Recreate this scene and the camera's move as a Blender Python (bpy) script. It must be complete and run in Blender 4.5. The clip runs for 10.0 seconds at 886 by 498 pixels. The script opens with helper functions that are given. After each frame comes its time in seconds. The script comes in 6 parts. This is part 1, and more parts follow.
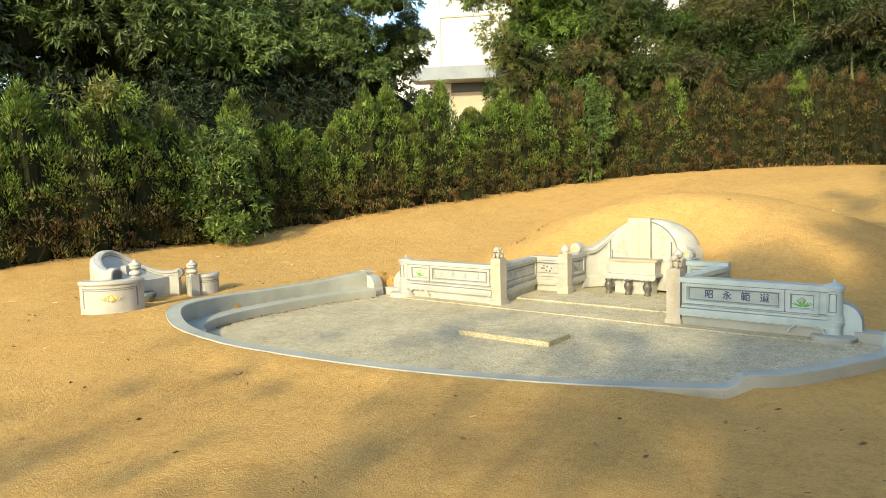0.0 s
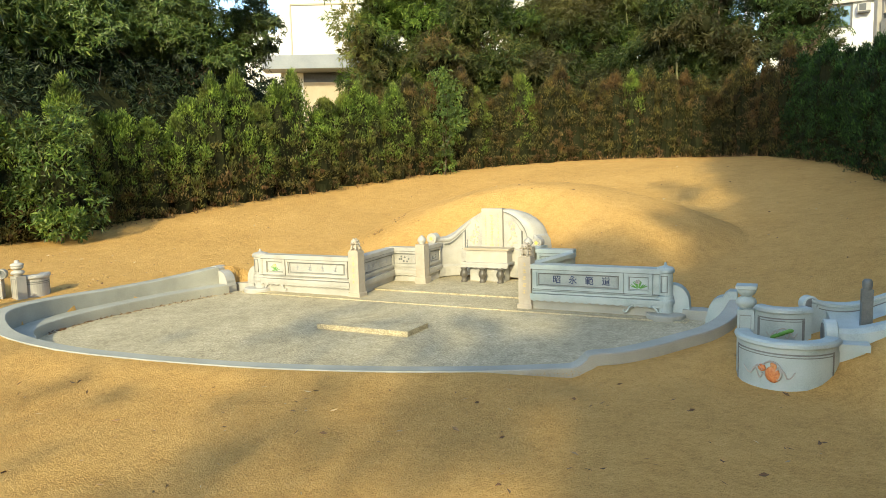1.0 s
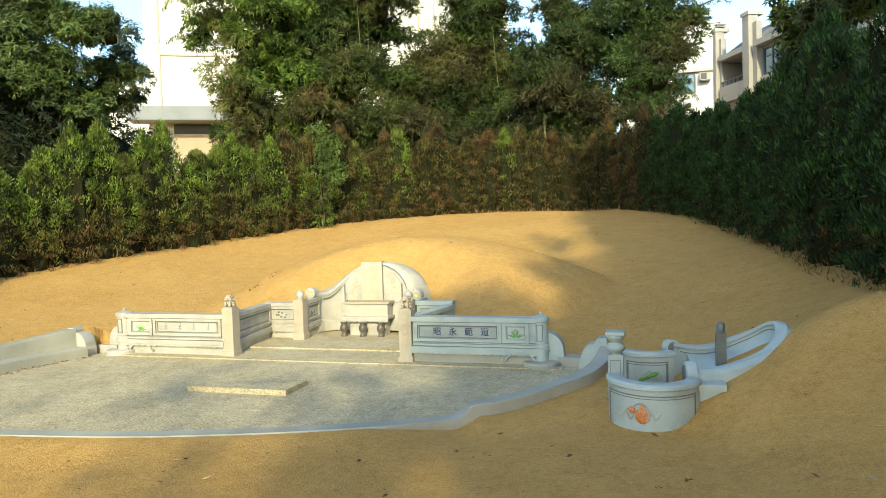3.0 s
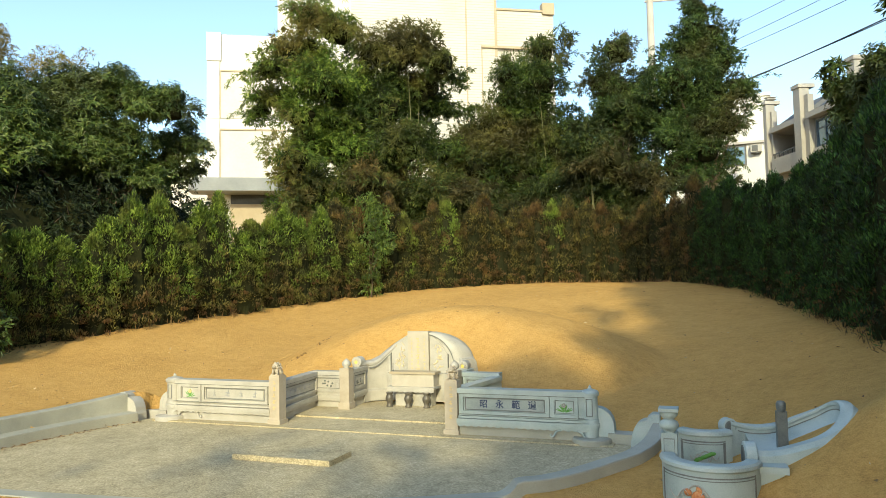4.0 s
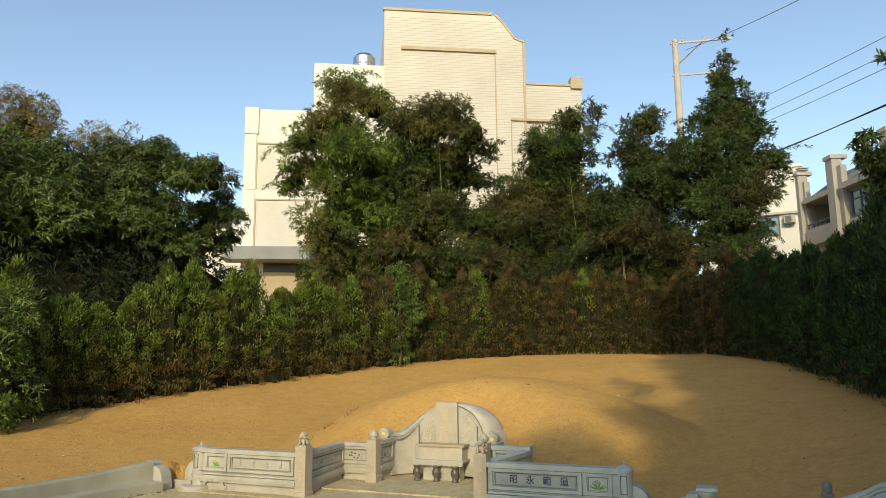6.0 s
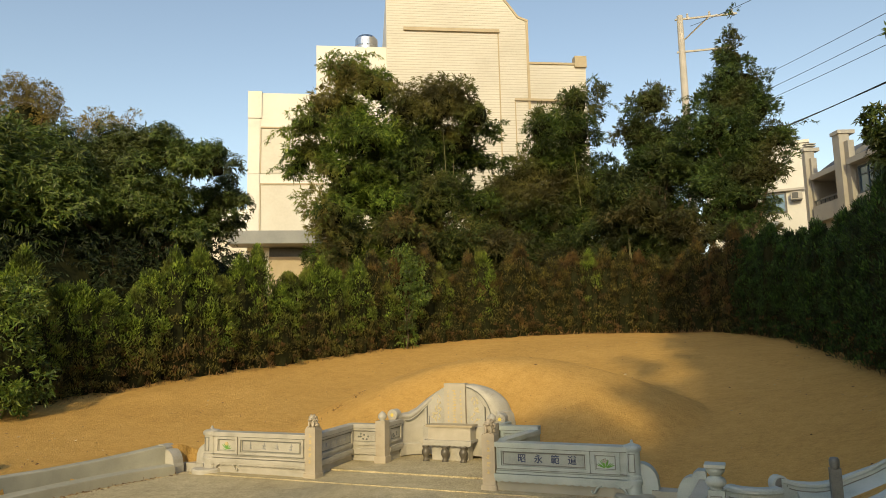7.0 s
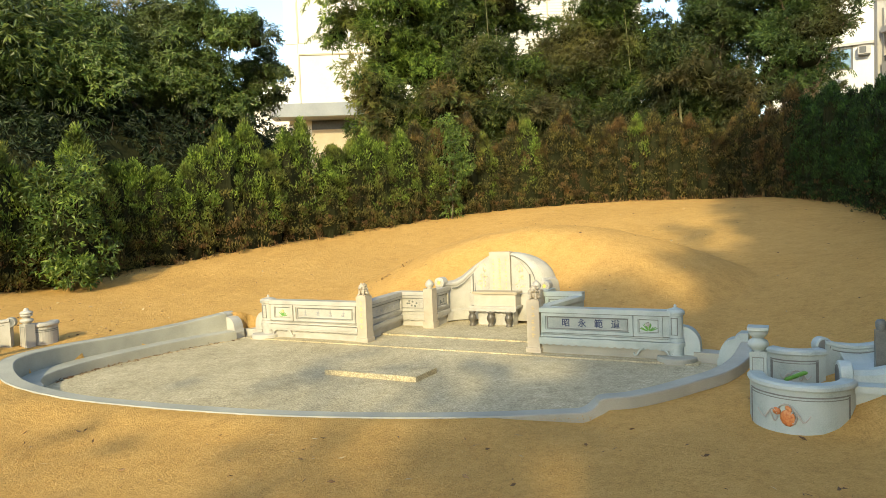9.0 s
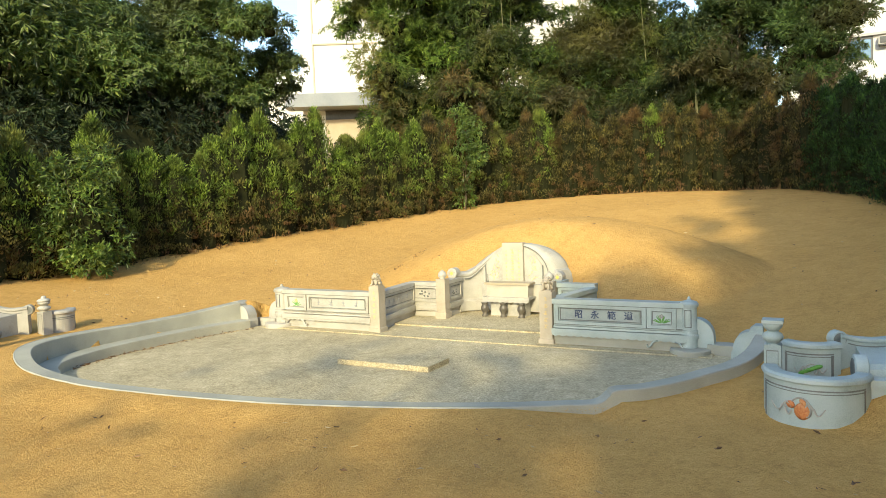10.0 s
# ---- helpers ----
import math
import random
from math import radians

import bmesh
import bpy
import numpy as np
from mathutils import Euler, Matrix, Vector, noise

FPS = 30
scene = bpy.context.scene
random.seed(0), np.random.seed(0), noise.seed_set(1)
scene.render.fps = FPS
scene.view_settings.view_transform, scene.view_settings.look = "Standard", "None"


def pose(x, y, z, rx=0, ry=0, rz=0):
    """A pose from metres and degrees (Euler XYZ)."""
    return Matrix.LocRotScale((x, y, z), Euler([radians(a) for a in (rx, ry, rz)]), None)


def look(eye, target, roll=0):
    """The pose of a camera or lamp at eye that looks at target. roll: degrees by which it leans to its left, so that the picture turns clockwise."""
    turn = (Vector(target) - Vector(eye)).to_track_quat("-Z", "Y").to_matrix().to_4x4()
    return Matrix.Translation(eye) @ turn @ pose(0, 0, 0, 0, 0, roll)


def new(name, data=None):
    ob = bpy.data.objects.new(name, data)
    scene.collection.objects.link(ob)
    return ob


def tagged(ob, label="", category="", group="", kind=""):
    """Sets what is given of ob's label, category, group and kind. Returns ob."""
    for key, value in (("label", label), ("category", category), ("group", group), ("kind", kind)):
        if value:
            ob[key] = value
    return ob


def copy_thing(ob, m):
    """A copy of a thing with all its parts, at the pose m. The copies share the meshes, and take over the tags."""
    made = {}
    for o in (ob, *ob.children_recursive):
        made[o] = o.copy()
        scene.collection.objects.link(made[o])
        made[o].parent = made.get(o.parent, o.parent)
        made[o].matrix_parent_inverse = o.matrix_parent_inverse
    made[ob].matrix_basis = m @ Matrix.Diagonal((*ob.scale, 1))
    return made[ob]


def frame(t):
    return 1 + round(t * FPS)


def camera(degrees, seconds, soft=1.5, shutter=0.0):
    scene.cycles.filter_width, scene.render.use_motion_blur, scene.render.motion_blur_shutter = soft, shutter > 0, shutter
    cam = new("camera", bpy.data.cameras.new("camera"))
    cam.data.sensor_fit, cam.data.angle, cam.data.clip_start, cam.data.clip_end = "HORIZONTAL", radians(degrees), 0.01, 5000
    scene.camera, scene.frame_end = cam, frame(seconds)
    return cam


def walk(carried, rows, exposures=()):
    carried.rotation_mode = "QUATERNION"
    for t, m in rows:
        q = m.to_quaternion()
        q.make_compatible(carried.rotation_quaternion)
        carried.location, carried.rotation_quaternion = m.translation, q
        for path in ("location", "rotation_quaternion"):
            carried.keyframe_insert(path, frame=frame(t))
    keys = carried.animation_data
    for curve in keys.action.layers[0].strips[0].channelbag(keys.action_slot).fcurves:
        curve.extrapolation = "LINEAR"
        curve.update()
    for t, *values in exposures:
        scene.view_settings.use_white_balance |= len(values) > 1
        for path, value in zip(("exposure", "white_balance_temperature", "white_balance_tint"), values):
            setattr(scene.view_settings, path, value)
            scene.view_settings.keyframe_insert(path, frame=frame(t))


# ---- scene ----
cam = camera(64.5, 10.0, 0.85)
EYE = (5.245, -10.087, 2.200)   # the camera turns where it stands
# seconds, turn about x, y, z
ROWS = [
    (0.0, 84.58, 1.54, 38.32),
    (0.5, 84.16, 1.91, 31.30),
    (1.0, 83.57, 1.60, 26.65),
    (1.5, 83.71, 1.04, 22.56),
    (2.0, 83.92, 1.38, 17.45),
    (2.2, 84.12, 1.20, 15.75),
    (3.3, 89.68, 2.05, 17.57),
    (3.5, 91.01, 1.58, 18.71),
    (4.0, 93.42, 1.12, 20.67),
    (4.5, 94.23, 0.80, 20.94),
    (5.0, 96.41, 0.38, 21.55),
    (5.5, 97.83, 0.52, 22.35),
    (5.7, 98.80, 0.50, 22.70),
    (6.8, 99.30, 0.55, 23.57),
    (7.0, 97.63, 1.26, 23.60),
    (7.5, 93.02, 1.51, 23.76),
    (8.0, 89.79, 1.79, 24.19),
    (8.5, 87.69, 2.23, 25.55),
    (9.0, 87.18, 2.20, 27.23),
    (9.5, 86.61, 2.01, 28.20),
    (10.0, 86.45, 1.94, 28.30),
]
EXPOSURES = [(0.0, 1.52, 6450, 4), (1.0, 1.41, 6450, 3), (2.2, 1.42, 6250, 2), (3.5, 1.30, 6450, 0), (4.5, 0.97, 6600, 2), (5.5, 0.65, 6800, 6), (7.0, 0.50, 7900, 8), (7.5, 0.66, 8900, 11), (8.0, 0.95, 8600, 9), (8.5, 1.30, 7600, 6), (10.0, 1.40, 6600, 4)]
walk(cam, [(t, pose(*EYE, *r)) for t, *r in ROWS], EXPOSURES)

# ---- light ----
SUN_AZ, SUN_EL = (0.27, -0.963), 26.0   # where the sun stands, seen from the yard
world = bpy.data.worlds.new("sky")
scene.world = world
world.use_nodes = True
wn = world.node_tree
sky = wn.nodes.new("ShaderNodeTexSky")
sky.sky_type, sky.sun_disc = "NISHITA", False
sky.sun_elevation = radians(SUN_EL)
sky.sun_rotation = math.atan2(SUN_AZ[0], SUN_AZ[1])
sky.altitude = 0
sky.air_density, sky.dust_density, sky.ozone_density = 1.0, 1.1, 1.0
wn.links.new(sky.outputs[0], wn.nodes["Background"].inputs[0])
wn.nodes["Background"].inputs[1].default_value = 0.15
sun = new("sun", bpy.data.lights.new("sun", "SUN"))
sun.data.energy, sun.data.angle, sun.data.color = 2.0, radians(0.9), (1.0, 0.855, 0.53)
sun.matrix_world = look((SUN_AZ[0] * 40, SUN_AZ[1] * 40, 40 * math.tan(radians(SUN_EL))), (0, 0, 0))


# ---- materials ----
def mat(name, colors, rough=0.6, scale=3.0, fine=60.0, bump=0.15, fine_amount=0.25, metal=0.0, spec=0.5, dist=0.02, detail=6.0):
    """A surface whose colour wanders between the given colours over two sizes of noise, with fine relief."""
    m = bpy.data.materials.new(name)
    m.use_nodes = True
    nt = m.node_tree
    b = nt.nodes["Principled BSDF"]
    b.inputs["Roughness"].default_value, b.inputs["Metallic"].default_value = rough, metal
    b.inputs["Specular IOR Level"].default_value = spec
    co = nt.nodes.new("ShaderNodeTexCoord")
    n1, n2 = nt.nodes.new("ShaderNodeTexNoise"), nt.nodes.new("ShaderNodeTexNoise")
    n1.inputs["Scale"].default_value, n1.inputs["Detail"].default_value = scale, detail
    n2.inputs["Scale"].default_value, n2.inputs["Detail"].default_value = fine, 4.0
    for n in (n1, n2):
        nt.links.new(co.outputs["Object"], n.inputs["Vector"])
    mixv = nt.nodes.new("ShaderNodeMix")
    mixv.inputs["Factor"].default_value = fine_amount
    nt.links.new(n1.outputs["Fac"], mixv.inputs["A"])
    nt.links.new(n2.outputs["Fac"], mixv.inputs["B"])
    ramp = nt.nodes.new("ShaderNodeValToRGB")
    k = len(colors)
    el = ramp.color_ramp.elements
    while len(el) < k:
        el.new(0.5)
    for i, c in enumerate(colors):
        el[i].position, el[i].color = 0.3 + 0.4 * i / max(1, k - 1), (*c, 1)
    nt.links.new(mixv.outputs["Result"], ramp.inputs["Fac"])
    nt.links.new(ramp.outputs["Color"], b.inputs["Base Color"])
    if bump:
        bp = nt.nodes.new("ShaderNodeBump")
        bp.inputs["Strength"].default_value, bp.inputs["Distance"].default_value = bump, dist
        nt.links.new(mixv.outputs["Result"], bp.inputs["Height"])
        nt.links.new(bp.outputs["Normal"], b.inputs["Normal"])
    return m


def leaf_mat(name, colors, rough=0.5, through_light=0.3, patch=0.5, patch_colors=None, tuft=0.0, tuft_range=(0.55, 1.35)):
    """Leaves: each takes its own shade, patches of the crown lean to another, and some light passes through."""
    m = bpy.data.materials.new(name)
    m.use_nodes = True
    nt = m.node_tree
    b = nt.nodes["Principled BSDF"]
    b.inputs["Roughness"].default_value = rough
    b.inputs["Specular IOR Level"].default_value = 0.35
    geo = nt.nodes.new("ShaderNodeNewGeometry")
    ramp = nt.nodes.new("ShaderNodeValToRGB")
    el = ramp.color_ramp.elements
    while len(el) < len(colors):
        el.new(0.5)
    for i, c in enumerate(colors):
        el[i].position, el[i].color = i / (len(colors) - 1), (*c, 1)
    nt.links.new(geo.outputs["Random Per Island"], ramp.inputs["Fac"])
    col = ramp.outputs["Color"]
    if patch_colors:
        nz = nt.nodes.new("ShaderNodeTexNoise")
        nz.inputs["Scale"].default_value, nz.inputs["Detail"].default_value = patch, 3.0
        nt.links.new(geo.outputs["Position"], nz.inputs["Vector"])
        r2 = nt.nodes.new("ShaderNodeValToRGB")
        r2.color_ramp.elements[0].position, r2.color_ramp.elements[1].position = 0.48, 0.64
        nt.links.new(nz.outputs["Fac"], r2.inputs["Fac"])
        mx = nt.nodes.new("ShaderNodeMix")
        mx.data_type = "RGBA"
        nt.links.new(r2.outputs["Color"], mx.inputs["Factor"])
        nt.links.new(col, mx.inputs["A"])
        mx.inputs["B"].default_value = (*patch_colors, 1)
        col = mx.outputs["Result"]
    if tuft:
        nz = nt.nodes.new("ShaderNodeTexNoise")
        nz.inputs["Scale"].default_value, nz.inputs["Detail"].default_value = tuft, 2.0
        nt.links.new(geo.outputs["Position"], nz.inputs["Vector"])
        mr = nt.nodes.new("ShaderNodeMapRange")
        mr.inputs["From Min"].default_value, mr.inputs["From Max"].default_value = 0.34, 0.66
        mr.inputs["To Min"].default_value, mr.inputs["To Max"].default_value = tuft_range
        nt.links.new(nz.outputs["Fac"], mr.inputs["Value"])
        hs = nt.nodes.new("ShaderNodeHueSaturation")
        nt.links.new(mr.outputs["Result"], hs.inputs["Value"])
        nt.links.new(col, hs.inputs["Color"])
        col = hs.outputs["Color"]
    nt.links.new(col, b.inputs["Base Color"])
    tr = nt.nodes.new("ShaderNodeBsdfTranslucent")
    nt.links.new(col, tr.inputs["Color"])
    ms = nt.nodes.new("ShaderNodeMixShader")
    ms.inputs[0].default_value = through_light
    nt.links.new(b.outputs[0], ms.inputs[1])
    nt.links.new(tr.outputs[0], ms.inputs[2])
    nt.links.new(ms.outputs[0], nt.nodes["Material Output"].inputs["Surface"])
    return m


def layered(name, base_cols, layers, rough, bump, dist, cells=None):
    """Colours mixed by noise of several sizes; layers: (scale, amount). cells: (scale, amount) of small separate grains."""
    m = bpy.data.materials.new(name)
    m.use_nodes = True
    nt = m.node_tree
    b = nt.nodes["Principled BSDF"]
    b.inputs["Roughness"].default_value, b.inputs["Specular IOR Level"].default_value = rough, 0.15
    co = nt.nodes.new("ShaderNodeTexCoord")
    total = None
    feeds = []
    for scale, amount in layers:
        n = nt.nodes.new("ShaderNodeTexNoise")
        n.inputs["Scale"].default_value, n.inputs["Detail"].default_value, n.inputs["Roughness"].default_value = scale, 5.0, 0.62
        nt.links.new(co.outputs["Object"], n.inputs["Vector"])
        feeds.append((n.outputs["Fac"], amount, 0.5))
    if cells:
        v = nt.nodes.new("ShaderNodeTexVoronoi")
        v.inputs["Scale"].default_value = cells[0]
        nt.links.new(co.outputs["Object"], v.inputs["Vector"])
        sep = nt.nodes.new("ShaderNodeSeparateColor")
        nt.links.new(v.outputs["Color"], sep.inputs["Color"])
        feeds.append((sep.outputs["Red"], cells[1], 0.5))
    for out, amount, mid in feeds:
        s = nt.nodes.new("ShaderNodeMath")
        s.operation = "MULTIPLY_ADD"
        s.inputs[1].default_value = amount
        nt.links.new(out, s.inputs[0])
        if total is None:
            s.inputs[2].default_value = 0.5 - mid * sum(f[1] for f in feeds)
        else:
            nt.links.new(total, s.inputs[2])
        total = s.outputs[0]
    ramp = nt.nodes.new("ShaderNodeValToRGB")
    el = ramp.color_ramp.elements
    while len(el) < len(base_cols):
        el.new(0.5)
    for k, cc in enumerate(base_cols):
        el[k].position, el[k].color = k / (len(base_cols) - 1), (*cc, 1)
    nt.links.new(total, ramp.inputs["Fac"])
    nt.links.new(ramp.outputs["Color"], b.inputs["Base Color"])
    bp = nt.nodes.new("ShaderNodeBump")
    bp.inputs["Strength"].default_value, bp.inputs["Distance"].default_value = bump, dist
    nt.links.new(total, bp.inputs["Height"])
    nt.links.new(bp.outputs["Normal"], b.inputs["Normal"])
    return m


GRASS = layered("dry_grass", [(0.26, 0.142, 0.046), (0.48, 0.272, 0.080), (0.63, 0.373, 0.114), (0.71, 0.440, 0.155), (0.83, 0.56, 0.26)], [(0.35, 0.35), (2.6, 0.45), (9.0, 0.5), (24.0, 0.6), (65.0, 0.85)], 0.95, 1.0, 0.035)
STONE = mat("white_granite", [(0.28, 0.264, 0.220), (0.42, 0.40, 0.352), (0.50, 0.478, 0.425)], 0.5, 3.2, 90.0, 0.15, 0.4)
PLATE = mat("polished_grey_marble", [(0.24, 0.275, 0.26), (0.33, 0.372, 0.35), (0.40, 0.438, 0.41)], 0.3, 4.0, 70.0, 0.06, 0.35)
# right-hand stone: the blue cast of its shade is put into the colour
STONE_SHADED = mat("shade_tinted_stone", [(0.27, 0.325, 0.312), (0.395, 0.458, 0.438), (0.475, 0.532, 0.51)], 0.42, 3.0, 90.0, 0.12, 0.35)
POST_STONE = mat("buff_granite", [(0.335, 0.286, 0.211), (0.425, 0.367, 0.283), (0.49, 0.436, 0.347)], 0.6, 6.0, 160.0, 0.2, 0.5)
PEBBLE = layered("washed_pebble", [(0.125, 0.100, 0.060), (0.325, 0.270, 0.168), (0.46, 0.388, 0.240), (0.585, 0.498, 0.315), (0.86, 0.755, 0.545)], [(0.7, 0.55), (5.0, 0.5), (30.0, 0.45)], 0.8, 0.6, 0.012, (80.0, 0.6))
KERB = mat("grey_terrazzo", [(0.26, 0.255, 0.205), (0.36, 0.35, 0.285), (0.45, 0.435, 0.355)], 0.7, 2.0, 110.0, 0.25, 0.5, dist=0.008)
KERB_EDGE = mat("worn_kerb_edge", [(0.29, 0.285, 0.24), (0.38, 0.375, 0.32)], 0.7, 6.0, 110.0, 0.2, 0.5)
STELE = mat("cream_granite", [(0.37, 0.332, 0.262), (0.45, 0.408, 0.332), (0.52, 0.476, 0.398)], 0.55, 5.0, 140.0, 0.15, 0.45)
DRUM = mat("dark_brown_stone", [(0.055, 0.048, 0.038), (0.10, 0.088, 0.070), (0.15, 0.132, 0.105)], 0.35, 8.0, 90.0, 0.15, 0.4)
DARK_STONE = mat("dark_green_stone", [(0.075, 0.085, 0.08), (0.13, 0.14, 0.13), (0.19, 0.195, 0.18)], 0.4, 8.0, 90.0, 0.15, 0.4)
GROOVE = mat("grey_groove", [(0.13, 0.135, 0.125), (0.22, 0.225, 0.205)], 0.7, 9.0, 80.0, 0.1)
INK = mat("blue_ink", [(0.016, 0.032, 0.085), (0.035, 0.06, 0.13)], 0.5, 9.0, 80.0, 0.0)
GOLD = mat("gold_paint", [(0.56, 0.42, 0.16), (0.66, 0.52, 0.24)], 0.4, 9.0, 80.0, 0.0)
RELIEF = mat("faded_gilt", [(0.50, 0.42, 0.25), (0.58, 0.51, 0.34)], 0.5, 9.0, 80.0, 0.0)
TILE_J = mat("tile_joint", [(0.33, 0.31, 0.26), (0.39, 0.37, 0.31)], 0.7, 1.0, 9.0, 0.0)
ORANGE = mat("orange_paint", [(0.36, 0.085, 0.035), (0.58, 0.20, 0.06), (0.66, 0.34, 0.14)], 0.5, 26.0, 80.0, 0.05)
GREEN_P = mat("green_paint", [(0.06, 0.22, 0.03), (0.16, 0.38, 0.06)], 0.5, 14.0, 80.0, 0.05)
YELLOW_P = mat("yellow_paint", [(0.72, 0.55, 0.10), (0.80, 0.66, 0.2)], 0.5, 14.0, 80.0, 0.05)
GREY_P = mat("grey_ink", [(0.25, 0.26, 0.28), (0.36, 0.37, 0.38)], 0.6, 14.0, 80.0, 0.0)
BARK = mat("bark", [(0.07, 0.05, 0.035), (0.14, 0.10, 0.07), (0.2, 0.155, 0.11)], 0.9, 3.0, 30.0, 0.8, 0.4, dist=0.05)
CANE = mat("bamboo_cane", [(0.10, 0.11, 0.045), (0.17, 0.165, 0.075), (0.24, 0.22, 0.11)], 0.5, 1.0, 12.0, 0.1)
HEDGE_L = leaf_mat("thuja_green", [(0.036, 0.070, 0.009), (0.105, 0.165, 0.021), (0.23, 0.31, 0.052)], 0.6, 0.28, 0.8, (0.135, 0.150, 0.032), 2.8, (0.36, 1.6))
HEDGE_BROWN = leaf_mat("thuja_browning", [(0.036, 0.042, 0.010), (0.098, 0.098, 0.023), (0.20, 0.18, 0.050)], 0.6, 0.22, 0.9, (0.112, 0.075, 0.026), 2.8, (0.36, 1.6))
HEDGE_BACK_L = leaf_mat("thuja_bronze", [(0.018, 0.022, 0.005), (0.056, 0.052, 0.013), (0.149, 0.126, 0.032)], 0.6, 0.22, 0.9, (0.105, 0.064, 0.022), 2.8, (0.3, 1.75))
# hedge sprays again, with the right hedge's shade put into their colour
HEDGE_SHADED = leaf_mat("thuja_shaded", [(0.006, 0.022, 0.005), (0.020, 0.051, 0.009), (0.053, 0.113, 0.019)], 0.55, 0.22, tuft=2.4, tuft_range=(0.3, 1.7))
BROAD = leaf_mat("broad_leaf", [(0.036, 0.068, 0.014), (0.076, 0.118, 0.026), (0.15, 0.185, 0.048)], 0.34, 0.25, 0.35, (0.075, 0.095, 0.028), 0.9, (0.6, 1.4))
SHRUB_L = leaf_mat("shrub_leaf", [(0.045, 0.090, 0.016), (0.098, 0.158, 0.028), (0.195, 0.251, 0.050)], 0.4, 0.22, 0.5, (0.06, 0.10, 0.028), 1.6, (0.5, 1.4))
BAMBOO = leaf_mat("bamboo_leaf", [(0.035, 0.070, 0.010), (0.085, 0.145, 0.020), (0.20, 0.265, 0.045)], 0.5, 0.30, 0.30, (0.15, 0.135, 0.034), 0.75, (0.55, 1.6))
FEATHER = leaf_mat("feathery_leaf", [(0.14, 0.12, 0.03), (0.24, 0.19, 0.05), (0.34, 0.27, 0.09)], 0.6, 0.35, tuft=0.8)
# undergrowth leaf, coloured almost black for the shade below the crowns
UNDER_L = leaf_mat("shaded_shrub_leaf", [(0.008, 0.017, 0.006), (0.020, 0.036, 0.011), (0.048, 0.070, 0.022)], 0.6, 0.15, tuft=0.9)
DEAD = leaf_mat("dead_spray", [(0.07, 0.04, 0.018), (0.13, 0.075, 0.03), (0.20, 0.12, 0.05)], 0.8, 0.15)
CONE_L = leaf_mat("fine_dark_leaf", [(0.020, 0.046, 0.012), (0.045, 0.083, 0.019), (0.105, 0.150, 0.036)], 0.5, 0.24, 0.4, (0.078, 0.080, 0.026), 0.9, (0.55, 1.45))
# near-black body inside foliage: the dark of its gaps is in this colour
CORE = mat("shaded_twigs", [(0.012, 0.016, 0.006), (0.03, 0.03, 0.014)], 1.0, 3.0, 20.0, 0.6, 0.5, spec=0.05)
# bamboo leaf darkened for the middle and right clumps, shade put into its colour
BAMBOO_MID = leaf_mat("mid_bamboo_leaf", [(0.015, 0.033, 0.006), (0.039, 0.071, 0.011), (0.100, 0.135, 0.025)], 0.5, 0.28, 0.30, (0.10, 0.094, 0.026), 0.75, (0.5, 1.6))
# darkest bamboo leaf: the shade over the right-hand thickets is coloured in
BAMBOO_DIM = leaf_mat("shaded_bamboo_leaf", [(0.011, 0.024, 0.005), (0.027, 0.046, 0.009), (0.071, 0.086, 0.020)], 0.55, 0.22, 0.35, (0.070, 0.060, 0.020), 0.8, (0.5, 1.5))
# old and dry bamboo leaves, darkened also for the deep shade low down
BAMBOO_OLD_SHADED = leaf_mat("old_shaded_bamboo_leaf", [(0.017, 0.033, 0.006), (0.045, 0.068, 0.013), (0.112, 0.120, 0.027)], 0.55, 0.25, 0.45, (0.135, 0.098, 0.032), 0.8, (0.5, 1.5))
FALLEN = leaf_mat("fallen_leaf", [(0.09, 0.05, 0.025), (0.16, 0.09, 0.045), (0.28, 0.17, 0.08), (0.66, 0.52, 0.32)], 0.8, 0.1)
TILE_W = mat("white_wall_tile", [(0.57, 0.565, 0.535), (0.63, 0.625, 0.595), (0.68, 0.675, 0.645)], 0.55, 0.35, 5.0, 0.05, 0.25)
TILE_C = mat("cream_wall_tile", [(0.46, 0.445, 0.40), (0.53, 0.515, 0.47), (0.59, 0.575, 0.53)], 0.5, 0.3, 6.0, 0.05, 0.25)
BAND = mat("tan_band", [(0.36, 0.30, 0.20), (0.44, 0.37, 0.26)], 0.6, 1.0, 9.0, 0.1)
METAL = mat("galvanised_roof", [(0.42, 0.45, 0.47), (0.55, 0.57, 0.58)], 0.4, 0.8, 12.0, 0.1, 0.3, 0.6)
CANOPY = mat("grey_canopy", [(0.20, 0.22, 0.24), (0.28, 0.30, 0.31)], 0.7, 0.8, 12.0, 0.1, 0.3)
STEEL = mat("stainless_tank", [(0.6, 0.61, 0.62), (0.72, 0.72, 0.72)], 0.22, 1.0, 8.0, 0.03, 0.3, 1.0)
CONCRETE = mat("concrete", [(0.36, 0.35, 0.33), (0.48, 0.46, 0.43)], 0.85, 1.2, 25.0, 0.3)
SLATE = mat("dark_roof", [(0.08, 0.085, 0.095), (0.14, 0.145, 0.155)], 0.6, 1.5, 20.0, 0.3)
GREYWALL = mat("grey_wall_tile", [(0.33, 0.315, 0.285), (0.42, 0.40, 0.365)], 0.6, 0.5, 8.0, 0.1)
CABLE = mat("black_cable", [(0.02, 0.02, 0.02), (0.04, 0.04, 0.04)], 0.6, 9.0, 80.0, 0.0)
SHUTTER = mat("dark_frame", [(0.05, 0.055, 0.06), (0.08, 0.085, 0.09)], 0.5, 9.0, 80.0, 0.0)
